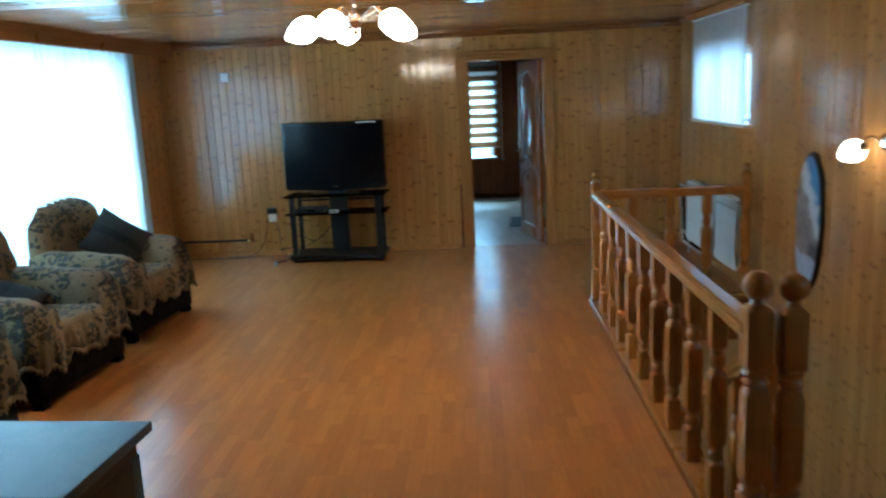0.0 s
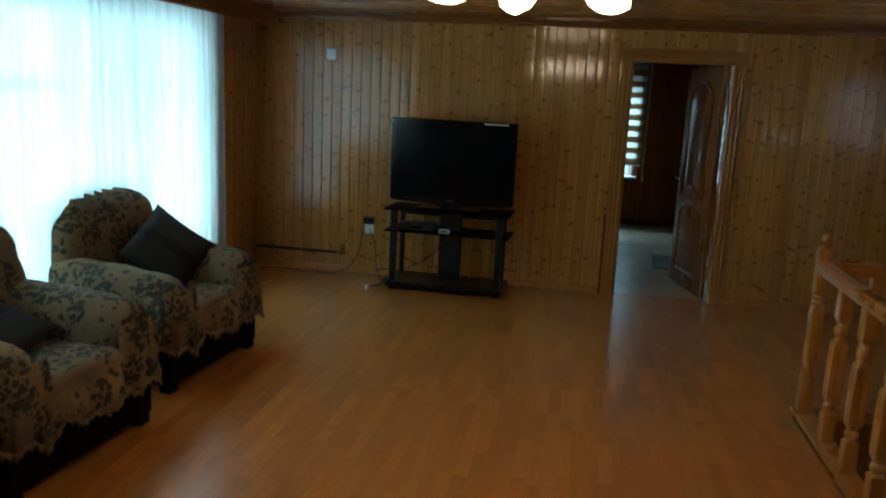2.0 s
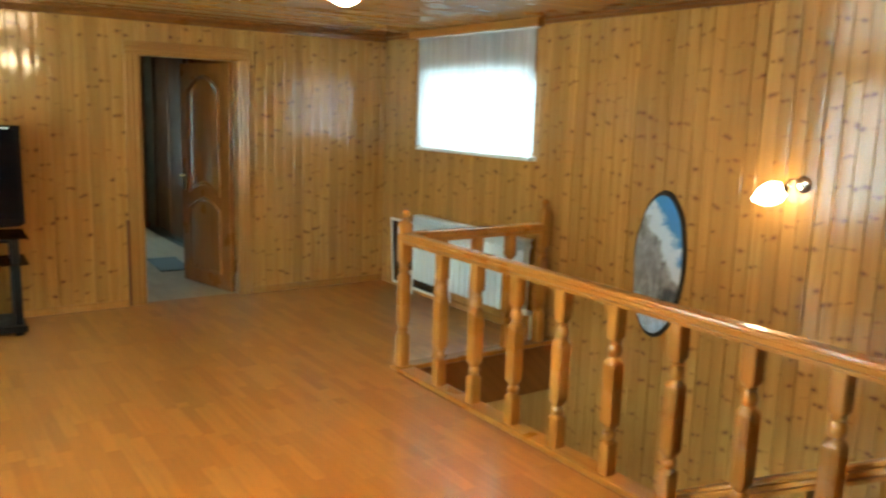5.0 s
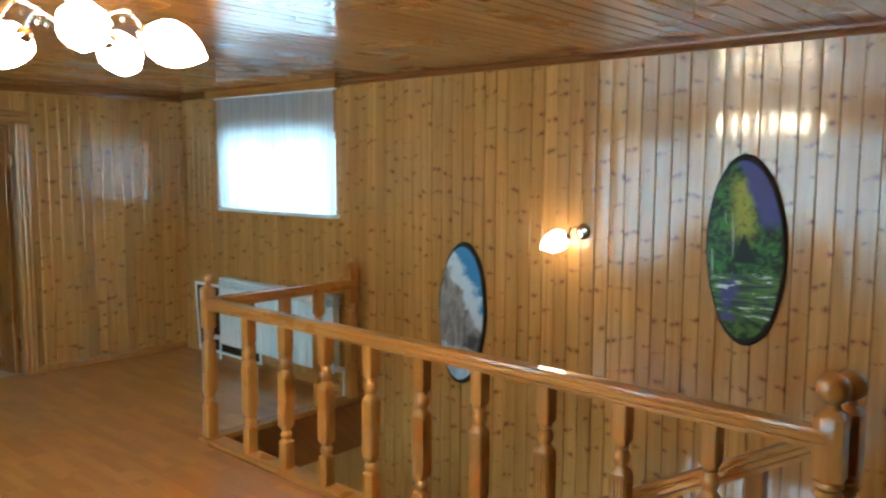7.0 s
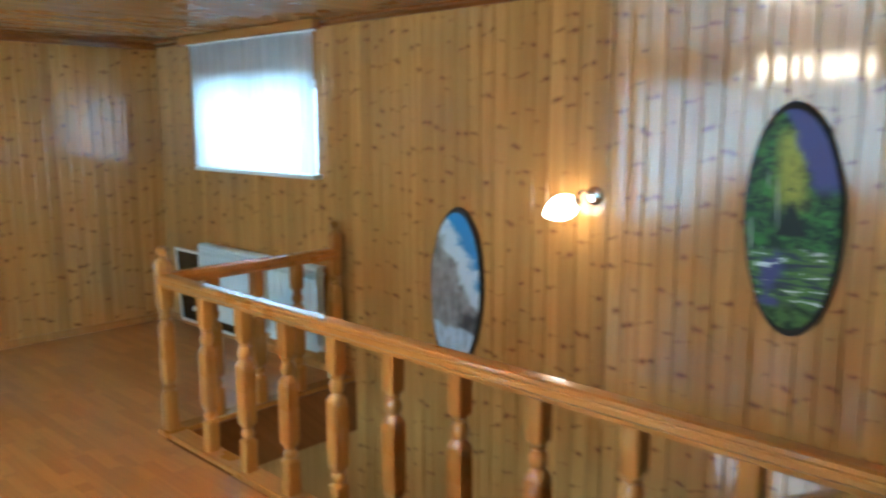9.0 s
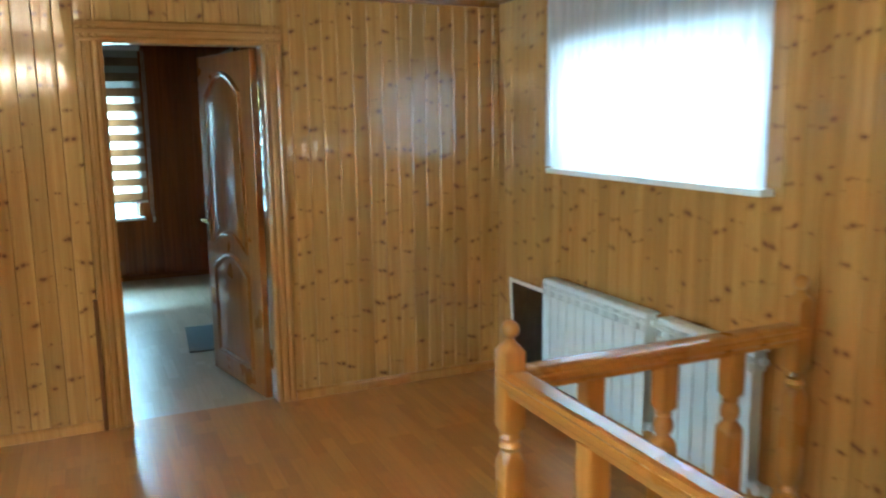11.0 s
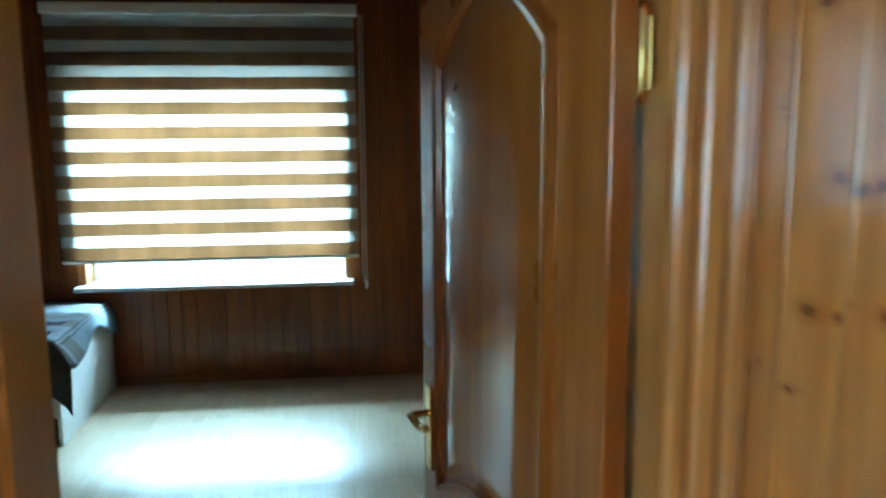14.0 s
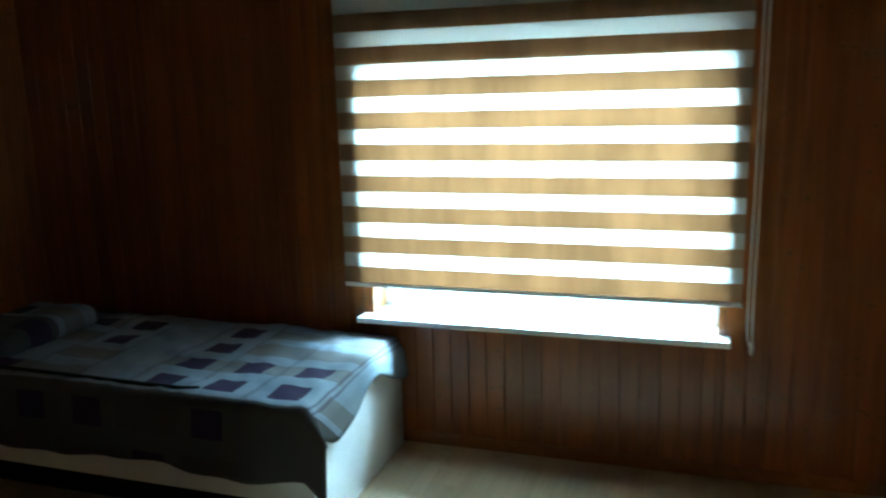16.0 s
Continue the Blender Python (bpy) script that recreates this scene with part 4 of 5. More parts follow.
CH = [pose(-2.315, 6.76, 0, 0, 0, -6), pose(-2.33, 5.51, 0, 0, 0, -5), pose(-2.34, 4.24, 0, 0, 0, -5)]
armchair(CH[0], "armchair in a cream and blue floral throw by the window", 1)
armchair(CH[1], "armchair in a cream and blue floral throw between two others", 1)
armchair(CH[2], "armchair in a cream and blue floral throw near the table", 0)


def cushion(m, label):
    cu = thing("cushion", label, "cushion", m, "cushions on the armchairs")
    def pillow(x0, x1, lift):
        bm = bmesh.new()
        n = 18
        for s in (1, -1):
            g = [[None] * (n + 1) for _ in range(n + 1)]
            for i in range(n + 1):
                for j in range(n + 1):
                    u, v = -1 + 2 * i / n, -1 + 2 * j / n
                    uu = x0 + (x1 - x0) * i / n
                    t = 0.075 * max(0, (1 - abs(uu / 0.25) ** 2.6)) ** 0.55 * max(0, (1 - abs(v) ** 2.6)) ** 0.55
                    pin = 1 - 0.07 * (1 - v * v)
                    pin2 = 1 - 0.07 * (1 - (uu / 0.25) ** 2)
                    g[i][j] = bm.verts.new((uu * pin, 0.25 * v * pin2, s * (t + lift) + 0.004 * noise.noise(Vector((uu * 14, v * 3, s)))))
            for i in range(n):
                for j in range(n):
                    bm.faces.new((g[i][j], g[i + 1][j], g[i + 1][j + 1], g[i][j + 1]))
        bmesh.ops.remove_doubles(bm, verts=bm.verts, dist=0.0006)
        return bm
    part("pad", pillow(-0.25, 0.25, 0.0), M_CUSHION, cu, "plump grey pad", smooth="all")
    part("stripe", pillow(-0.035, 0.045, 0.0025), M_BLACKCLOTH, cu, "black stripe", smooth="all")
    return cu


cushion(CH[0] @ pose(0.0, 0.12, 0.665, 0, 56, -36) @ pose(0, 0, 0, 0, 0, -45) @ Matrix.Scale(0.88, 4), "grey square cushion with a black stripe, leaning on an armchair")
cushion(CH[1] @ pose(-0.1, -0.06, 0.55, 4, 24, -10) @ pose(0, 0, 0, 0, 0, 25), "grey square cushion with a black stripe, slumped on an armchair")

# ---- coffee table ----
tb = thing("coffee_table", "low dark lacquered coffee table with a glossy top", "table", pose(-1.31, 3.42, 0, 0, 0, -4))
part("tabletop", boxes((-0.55, 0.55, -0.30, 0.30, 0.455, 0.495), bevel=0.006, seg=2), M_TABLE, tb)
part("apron", boxes((-0.50, 0.50, -0.25, 0.25, 0.37, 0.455)), M_BLACK, tb)
for sx in (-0.505, 0.485):
    part("side_panel", boxes((sx, sx + 0.02, -0.22, 0.22, 0.05, 0.37)), M_BLACK, tb)
for sx in (-0.47, 0.47):
    for sy in (-0.225, 0.225):
        part("leg", boxes((sx - 0.035, sx + 0.035, sy - 0.035, sy + 0.035, 0, 0.38), bevel=0.004), M_TABLE, tb)
part("lower_shelf", boxes((-0.46, 0.46, -0.22, 0.22, 0.12, 0.14), bevel=0.003), M_TABLE, tb)

# ---- television ----
TVM = pose(-0.925, 9.10, 0, 0, 0, -2) @ Matrix.Diagonal((1.0, 1, 1.02, 1))
st = thing("tv_stand", "black metal television stand with smoked glass shelves", "tv stand", TVM)
for z, y0, th in ((0.685, -0.22, 0.012), (0.50, -0.20, 0.010)):
    part("shelf", boxes((-0.53, 0.53, y0, 0.2, z - th, z), bevel=0.003), M_SMOKE, st, "smoked glass shelf")
part("base_shelf", boxes((-0.50, 0.50, -0.22, 0.2, 0.03, 0.075), bevel=0.006), M_BLACKMETAL, st)
for sx in (-0.45, 0.45):
    part("leg", boxes((sx - 0.028, sx + 0.028, -0.19, -0.14, 0.0, 0.673), bevel=0.008, seg=2), M_BLACKMETAL, st)
    part("leg", boxes((sx - 0.02, sx + 0.02, 0.12, 0.16, 0.0, 0.673), bevel=0.006), M_BLACKMETAL, st)
part("column", boxes((-0.095, 0.095, 0.02, 0.09, 0.075, 0.673), bevel=0.012, seg=2), M_BLACKMETAL, st)
for z in (0.49, 0.62):
    part("crossbar", boxes((-0.45, 0.45, 0.10, 0.125, z - 0.02, z), bevel=0.003), M_BLACKMETAL, st)

tv = thing("television", "large flat black television, switched off", "television", TVM @ pose(0, -0.02, 0.685))
bm = boxes((-0.535, 0.535, -0.02, 0.04, 0.065, 0.735), bevel=0.008, seg=2)
cab = part("cabinet", bm, M_BLACKGLOSS, tv)
bm = bmesh.new()
loft(bm, [[(-0.535 + 0.02 * k, y, 0.07), (0.535 - 0.02 * k, y, 0.07)] + [(0.50 - 1.0 * i / 12, y, 0.03 + 0.02 * abs(i - 6) / 6) for i in range(13)] for k, y in ((0, -0.021), (0, 0.03))])
part("chin", bm, M_BLACKGLOSS, cab)
part("screen", boxes((-0.50, 0.50, -0.0225, -0.0195, 0.105, 0.70)), M_SCREEN, cab)
part("logo_bar", boxes((-0.03, 0.03, -0.024, -0.0225, 0.072, 0.082)), M_CHROME, cab, "small silver maker's mark")
part("label_strip", boxes((0.26, 0.46, -0.024, -0.0225, 0.712, 0.722)), M_PLASTIC, cab, "thin pale sticker")
part("neck", boxes((-0.09, 0.09, 0.0, 0.03, 0.008, 0.07)), M_BLACK, tv)
part("foot", boxes((-0.26, 0.26, -0.11, 0.11, 0.0, 0.014), bevel=0.005, seg=2), M_BLACKGLOSS, tv)

bx = thing("set_top_box", "flat black receiver box on the glass shelf", "receiver", TVM @ pose(-0.27, 0.0, 0.5))
bc = part("case", boxes((-0.15, 0.15, -0.12, 0.09, 0.004, 0.05), bevel=0.004), M_BLACK, bx)
part("display", boxes((-0.03, 0.05, -0.1215, -0.12, 0.018, 0.034)), M_SCREEN, bc)
for sx in (-0.12, 0.12):
    part("foot", boxes((sx - 0.012, sx + 0.012, -0.02, 0.02, 0, 0.004)), M_BLACK, bx)
sb = thing("speaker_sensor", "small pale plastic box on the television stand", "sensor", TVM @ pose(-0.02, -0.13, 0.5))
sc = part("case", boxes((-0.045, 0.045, -0.02, 0.02, 0.0, 0.03), bevel=0.004), M_PLASTIC, sb)
part("window", boxes((-0.03, 0.03, -0.0215, -0.02, 0.008, 0.022)), M_BLACK, sc)


def cable(name, pts, r, label, material=M_BLACK):
    return tagged(part(name, tube(curve_points(pts, 8), r, 6), material, smooth="all"), label, "cable")


cable("power_cable", [(-1.76, 9.36, 0.42), (-1.78, 9.33, 0.25), (-1.86, 9.31, 0.08), (-2.0, 9.29, 0.008), (-2.2, 9.27, 0.007), (-2.45, 9.29, 0.007), (-2.7, 9.26, 0.007)], 0.004, "thin dark cable lying along the wall")
cable("power_cable", [(-1.70, 9.37, 0.41), (-1.64, 9.34, 0.28), (-1.60, 9.25, 0.12), (-1.52, 9.15, 0.012), (-1.42, 9.10, 0.01)], 0.004, "black cable from the socket to the floor")
cable("signal_cable", [(-0.97, 9.07, 0.40), (-1.08, 9.1, 0.28), (-1.2, 9.1, 0.2), (-1.3, 9.1, 0.24), (-1.41, 9.12, 0.27)], 0.005, "loose black cable behind the stand")
cable("signal_cable", [(-1.2, 9.1, 0.2), (-1.32, 9.08, 0.14), (-1.46, 9.0, 0.15), (-1.55, 8.95, 0.14)], 0.005, "loose black cable behind the stand")
cable("signal_cable", [(-1.56, 8.86, 0.02), (-1.5, 8.83, 0.045), (-1.47, 8.9, 0.03), (-1.5, 8.97, 0.012), (-1.44, 9.02, 0.08)], 0.005, "curled black cable beside the stand")
pl = thing("power_plug", "white plug with loose wires on the floor", "plug", pose(-1.57, 8.83, 0, 0, 0, 30))
part("body", lathe([(0, 0.012), (0.004, 0.016), (0.03, 0.016), (0.04, 0.009)], 14), M_PLASTIC, pl, smooth=True)

sk = thing("wall_socket", "white double socket with a black adapter plugged in", "socket", pose(-1.712, NORTH, 0.42))
skp = part("plate", boxes((-0.042, 0.042, -0.02, 0.0, -0.045, 0.045), bevel=0.005, seg=2), M_PLASTIC, sk)
part("adapter", boxes((-0.05, 0.045, -0.065, -0.0, 0.046, 0.11), bevel=0.008, seg=2), M_BLACK, sk, "black plug adapter")
for dx in (-0.01, 0.01):
    part("hole", lathe([(-0.001, 0.003), (0.001, 0.003)], 8), M_BLACK, skp).matrix_basis = pose(dx, -0.0205, -0.01, 90)
th = thing("thermostat", "small white wall control box", "thermostat", pose(-2.10, NORTH, 1.952))
tc = part("case", boxes((-0.045, 0.045, -0.028, 0.0, -0.048, 0.048), bevel=0.006, seg=2), M_PLASTIC, th)
part("dial", lathe([(0, 0.016), (0.006, 0.014)], 14), M_PLASTIC, tc).matrix_basis = pose(0, -0.028, 0.012, 90)
pp = thing("heating_pipe", "dark pipe with a brass elbow low on the wall", "pipe")
part("pipe", tube([(WEST + 0.012, NORTH - 0.055, 0.185), (-1.995, NORTH - 0.055, 0.185)], 0.013, 12), M_BLACKMETAL, pp, smooth=True)
part("elbow", tube(curve_points([(-2.005, NORTH - 0.055, 0.185), (-1.975, NORTH - 0.055, 0.185), (-1.965, NORTH - 0.04, 0.19), (-1.965, NORTH - 0.002, 0.195)], 5), 0.017, 12), M_BRASS, pp, smooth=True)
part("backing_block", boxes((-1.99, -1.94, NORTH - 0.012, NORTH, 0.155, 0.255), bevel=0.003), M_TRIM, pp)


# ---- chandelier ----
def tulip(length, r0, r1, n=20):
    """A ribbed glass shade along +z, closed like a bud at its far end."""
    rings = []
    for t, k in ((0, 0.32), (0.06, 0.55), (0.18, 0.86), (0.34, 1.0), (0.5, 0.98), (0.66, 0.84), (0.8, 0.6), (0.92, 0.3), (1.0, 0.06)):
        rings.append([(r1 * k * (1 + 0.04 * math.cos(6 * a)) * math.cos(a), r1 * k * (1 + 0.04 * math.cos(6 * a)) * math.sin(a), length * t) for a in (math.tau * i / n for i in range(n))])
    return loft(bmesh.new(), rings)


HUB = (-0.06, 5.19)
chand = thing("chandelier", "five-armed crystal chandelier with lit frosted glass shades", "chandelier", pose(HUB[0], HUB[1], CEIL - 0.035, 0, 0, 36))
part("ceiling_rose", lathe([(0.036, 0.07), (-0.012, 0.068), (-0.03, 0.03), (-0.034, 0.012)], 24), M_CHROME, chand, smooth=True)
part("stem", lathe([(-0.03, 0.009), (-0.1, 0.009), (-0.11, 0.018), (-0.12, 0.009), (-0.15, 0.012), (-0.165, 0.03), (-0.19, 0.045), (-0.215, 0.03), (-0.23, 0.012), (-0.25, 0.018), (-0.268, 0.004)], 18), M_CHROME, chand, smooth=True)
for i in range(5):
    a = math.tau * i / 5
    c, s = math.cos(a), math.sin(a)
    pts = curve_points([(0.03 * c, 0.03 * s, -0.19), (0.09 * c, 0.09 * s, -0.15), (0.15 * c, 0.15 * s, -0.13), (0.185 * c, 0.185 * s, -0.16), (0.20 * c, 0.20 * s, -0.195)], 6)
    arm = part("arm", tube(pts, 0.006, 8), M_CHROME, chand, smooth="all")
    tilt = Matrix.Rotation(a, 4, "Z") @ Matrix.Translation((0.195, 0, -0.19)) @ Matrix.Rotation(radians(112), 4, "Y")
    cup = part("shade_cup", lathe([(-0.012, 0.012), (0.0, 0.024), (0.012, 0.028)], 16), M_CHROME, arm, smooth=True)
    cup.matrix_basis = tilt
    sh = part("shade", tulip(0.19, 0.03, 0.066), M_SHADE, arm, "glowing frosted tulip shade", smooth="all")
    sh.matrix_basis = tilt @ Matrix.Translation((0, 0, 0.008))
    for k in range(3):
        d = lathe([(0, 0.001), (-0.008, 0.006), (-0.02, 0.008), (-0.032, 0.001)], 8)
        dr = part("crystal_drop", d, M_CRYSTAL, arm)
        f = (0.07, 0.105, 0.14)[k]
        dr.location = (f * c, f * s, -0.165 + 0.012 * k)

# ---- wall lamp ----
WLY, WLZ = 5.15, 1.328
wl = thing("wall_lamp", "wall lamp with a lit frosted glass shade and chrome arm", "wall lamp", pose(EAST, WLY, WLZ))
part("backplate", lathe([(0, 0.045), (0.01, 0.045), (0.02, 0.036), (0.026, 0.014)], 24), M_CHROME, wl, smooth=True).matrix_basis = pose(0, 0, 0, 0, -90, 0)
part("rosette", lathe([(0.024, 0.02), (0.034, 0.016), (0.04, 0.003)], 18), M_CRYSTAL, wl, smooth=True).matrix_basis = pose(0, 0, 0, 0, -90, 0)
wa = part("arm", tube(curve_points([(-0.02, 0, 0), (-0.06, 0.02, 0.03), (-0.09, 0.03, 0.02), (-0.10, 0.035, -0.02)], 7), 0.006, 8), M_CHROME, wl, smooth="all")
aim = Vector((-0.35, 0.85, -0.42)).to_track_quat("Z", "Y").to_matrix().to_4x4()
part("shade_cup", lathe([(-0.012, 0.012), (0.0, 0.024), (0.012, 0.028)], 16), M_CHROME, wa, smooth=True).matrix_basis = Matrix.Translation((-0.10, 0.035, -0.02)) @ aim
part("shade", tulip(0.17, 0.03, 0.062), M_SCONCE, wa, "glowing frosted glass shade", smooth="all").matrix_basis = Matrix.Translation((-0.102, 0.04, -0.023)) @ aim


# ---- oval pictures ----
def oval(y, z, w, h, paint, tilt, label, seed):
    """An upright slice of trunk with a painted face, hung on the east wall."""
    ob = thing("oval_picture", label, "picture", pose(EAST, y, z, 0, 0, -90) @ pose(0, 0, 0, 0, tilt, 0), "painted oval slices on the wall")
    n = 48
    def ring(k, yy, wob):
        return [((w * k) * math.cos(t) * (1 + wob * noise.noise(Vector((2 * math.cos(t), 2 * math.sin(t), seed)))), yy, h * k * math.sin(t) * (1 + 0.3 * wob * noise.noise(Vector((math.cos(t), math.sin(t), seed + 5))))) for t in (math.tau * i / n for i in range(n))]
    part("bark_edge", loft(bmesh.new(), [ring(0.98, -0.002, 0.07), ring(1.0, -0.012, 0.07), ring(0.99, -0.026, 0.07), ring(0.95, -0.032, 0.06)]), M_BARK, ob, "dark rough bark edge", smooth=True)
    part("painted_face", loft(bmesh.new(), [ring(0.94, -0.031, 0.05), ring(0.93, -0.0345, 0.05)]), paint, ob)
    return ob


oval(6.03, 0.75, 0.195, 0.463, M_WINTER, 2, "tall oval painting of a snowy wood on a wood slice", 1.0)
oval(4.23, 1.29, 0.195, 0.467, M_FOREST, -2, "tall oval painting of a green birch wood by water", 4.0)


# ---- radiators ----
def radiator(m, sections, label, valve):
    """A sectional radiator: local x along the wall, back to the wall at y = 0, origin at its lower corner."""
    ra = thing("radiator", label, "radiator", m, "white radiators under the windows")
    H, P = 0.575, 0.08
    bm = bmesh.new()
    add_box(bm, 0.004, P - 0.004, -0.118, -0.112, 0.0, H - 0.085, 0.0015)
    add_box(bm, 0.028, 0.052, -0.112, -0.035, 0.03, H - 0.03, 0.003)
    add_box(bm, 0.012, 0.068, -0.10, -0.05, 0.012, 0.05, 0.008)
    add_box(bm, 0.0012, P - 0.0012, -0.112, -0.035, H - 0.014, H, 0.005)
    add_box(bm, 0.0012, P - 0.0012, -0.116, -0.106, H - 0.026, H - 0.006, 0.003)
    add_box(bm, 0.0018, P - 0.0018, -0.1175, -0.111, H - 0.052, H - 0.044, 0.002)
    for q in (0.0018, 0.036, P - 0.0058):
        add_box(bm, q, q + 0.004, -0.117, -0.06, H - 0.088, H - 0.012)
    add_box(bm, 0.006, P - 0.006, -0.075, -0.05, H - 0.09, H - 0.02)
    base = part("section", bm, M_WHITE, ra)
    for i in range(1, sections):
        o = base.copy()
        scene.collection.objects.link(o)
        o.location = (P * i, 0, 0)
    for z in (0.035, H - 0.045):
        part("cap", tube([(sections * P - 0.006, -0.075, z), (sections * P + 0.018, -0.075, z)], 0.017, 10), M_WHITE, ra, smooth=True)
        part("cap", tube([(-0.018, -0.075, z), (0.006, -0.075, z)], 0.017, 10), M_WHITE, ra, smooth=True)
    vx = -0.03 if valve < 0 else sections * P + 0.03
    va = part("valve", tube([(vx, -0.075, 0.035), (vx + 0.045 * valve, -0.075, 0.035)], 0.014, 10), M_CHROME, ra, smooth=True)
    part("valve_head", tube([(vx + 0.03 * valve, -0.075, 0.035), (vx + 0.03 * valve, -0.14, 0.05)], 0.02, 12), M_PLASTIC, va, "white thermostatic valve head", smooth=True)
    part("pipe", tube([(vx + 0.03 * valve, -0.075, 0.03), (vx + 0.03 * valve, -0.075, -0.16)], 0.009, 10), M_WHITE, ra, smooth=True)
    for bx in (0.3, 0.7):
        part("bracket", boxes((sections * P * bx - 0.012, sections * P * bx + 0.012, -0.06, 0.0, H - 0.12, H - 0.07)), M_WHITE, ra)
    return ra


radiator(pose(EAST, 8.69, 0.16, 0, 0, -90), 11, "white sectional radiator under the small window", -1)
radiator(pose(EAST, 7.74, 0.16, 0, 0, -90), 7, "shorter white sectional radiator beside another", 1)
radiator(pose(EAST, 3.29, 0.165, 0, 0, -90), 12, "white sectional radiator under the curtained window", -1)

fs = thing("fly_screen", "white-framed fly screen leaning behind the radiator", "fly screen", pose(EAST - 0.025, 9.165, 0.03, 0, 0, -90) @ pose(0, 0, 0, 3, 0, 0))
FW, FH = 0.95, 0.62
for x0, x1, z0, z1 in ((0, 0.022, 0, FH), (FW - 0.022, FW, 0, FH), (0.022, FW - 0.022, 0, 0.022), (0.022, FW - 0.022, FH - 0.022, FH)):
    part("frame_bar", boxes((x0, x1, -0.006, 0.006, z0, z1), bevel=0.002), M_PVC, fs)
part("mesh", boxes((0.02, FW - 0.02, -0.001, 0.001, 0.02, FH - 0.02)), M_MESH, fs, "fine dark insect mesh")

sw = thing("light_switch", "pair of white wall switches in one row", "light switch", pose(EAST, 3.503, 0.815, 0, 0, -90))
for x in (-0.043, 0.043):
    sp = part("plate", boxes((x - 0.041, x + 0.041, -0.009, 0, -0.041, 0.041), bevel=0.004, seg=2), M_PLASTIC, sw)
    part("rocker", boxes((x - 0.026, x + 0.026, -0.013, -0.009, -0.028, 0.028), bevel=0.003), M_PLASTIC, sp)

# ---- bedroom ----
bl = thing("roller_blind", "day-and-night roller blind with tan and sheer stripes", "blind", pose(0, BED_Y - 0.05, 0))
BX0, BX1 = -0.868, 0.932
part("cassette", boxes((BX0 - 0.01, BX1 + 0.02, -0.035, 0.045, 2.27, 2.34), bevel=0.012, seg=2), M_PVC, bl)
z, k = 0.814, 0
while z < 2.26:
    nx = z + (0.0789 if k % 2 == 0 else 0.0668)
    part("tan_band" if k % 2 == 0 else "sheer_band", boxes((BX0, BX1, -0.0015, 0.0015, z, min(nx, 2.275))), M_TAN if k % 2 == 0 else M_BAND, bl, "tan woven stripe" if k % 2 == 0 else "sheer stripe")
    z, k = nx, k + 1
part("bottom_bar", boxes((BX0, BX1, -0.012, 0.012, 0.794, 0.814), bevel=0.005, seg=2), M_PVC, bl)
for dx, zb in ((0.03, 0.63), (0.05, 0.61)):
    part("chain", tube(curve_points([(BX1 + dx, -0.01, 2.28), (BX1 + dx, -0.01, 1.4), (BX1 + dx - 0.005, -0.012, 0.75), (BX1 + dx + 0.006, -0.012, zb)], 5), 0.0028, 6), M_PLASTIC, bl, smooth="all")
part("chain_weight", lathe([(0.59, 0.004), (0.60, 0.008), (0.64, 0.008), (0.65, 0.003)], 10), M_PLASTIC, bl, smooth=True).location = (BX1 + 0.045, -0.012, 0)

X0, X1, Y0, Y1 = -2.65, -0.605, 12.55, 13.485
bed = thing("bed", "single bed with white laminate ends and a patchwork coverlet", "bed")
part("end_panel", boxes((X1 - 0.02, X1, Y0, Y1, 0.0, 0.468), bevel=0.002), M_LAMI, bed, "white laminate end panel")
part("end_panel", boxes((X0, X0 + 0.02, Y0, Y1, 0.0, 0.50), bevel=0.002), M_LAMI, bed, "white laminate head panel")
part("side_rail", boxes((X0 + 0.02, X1 - 0.02, Y0 + 0.01, Y0 + 0.03, 0.145, 0.43), bevel=0.002), M_LAMI, bed)
part("side_rail", boxes((X0 + 0.02, X1 - 0.02, Y1 - 0.03, Y1 - 0.01, 0.145, 0.43), bevel=0.002), M_LAMI, bed)
# black block added so the space under the bed reads as deep shade
part("drawer_box", boxes((X0 + 0.03, X1 - 0.03, Y0 + 0.09, Y1 - 0.04, 0.0, 0.26)), M_BASE, bed, "black block standing in for the shade under the bed")
part("mattress", soft_box(bmesh.new(), X0 + 0.03, X1 - 0.025, Y0 + 0.02, Y1 - 0.01, 0.36, 0.545, 0.05, 8, 0.003, 2), M_LAMI, bed, smooth="all")
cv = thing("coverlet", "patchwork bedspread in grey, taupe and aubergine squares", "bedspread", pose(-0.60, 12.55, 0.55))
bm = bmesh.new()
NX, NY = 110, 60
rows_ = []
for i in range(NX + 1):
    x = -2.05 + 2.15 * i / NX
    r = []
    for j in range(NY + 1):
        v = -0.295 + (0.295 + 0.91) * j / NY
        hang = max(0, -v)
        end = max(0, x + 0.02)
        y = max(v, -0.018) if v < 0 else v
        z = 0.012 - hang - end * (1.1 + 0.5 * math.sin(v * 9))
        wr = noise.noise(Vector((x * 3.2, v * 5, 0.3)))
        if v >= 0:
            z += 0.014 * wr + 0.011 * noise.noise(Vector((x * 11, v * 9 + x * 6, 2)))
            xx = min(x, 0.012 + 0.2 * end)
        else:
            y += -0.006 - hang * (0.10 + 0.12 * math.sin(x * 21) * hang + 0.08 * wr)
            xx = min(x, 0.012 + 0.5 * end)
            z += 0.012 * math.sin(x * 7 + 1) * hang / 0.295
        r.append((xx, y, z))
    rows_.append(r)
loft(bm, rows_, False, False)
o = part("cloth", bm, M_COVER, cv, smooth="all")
so = o.modifiers.new("thickness", "SOLIDIFY")
so.thickness, so.offset = 0.005, 1
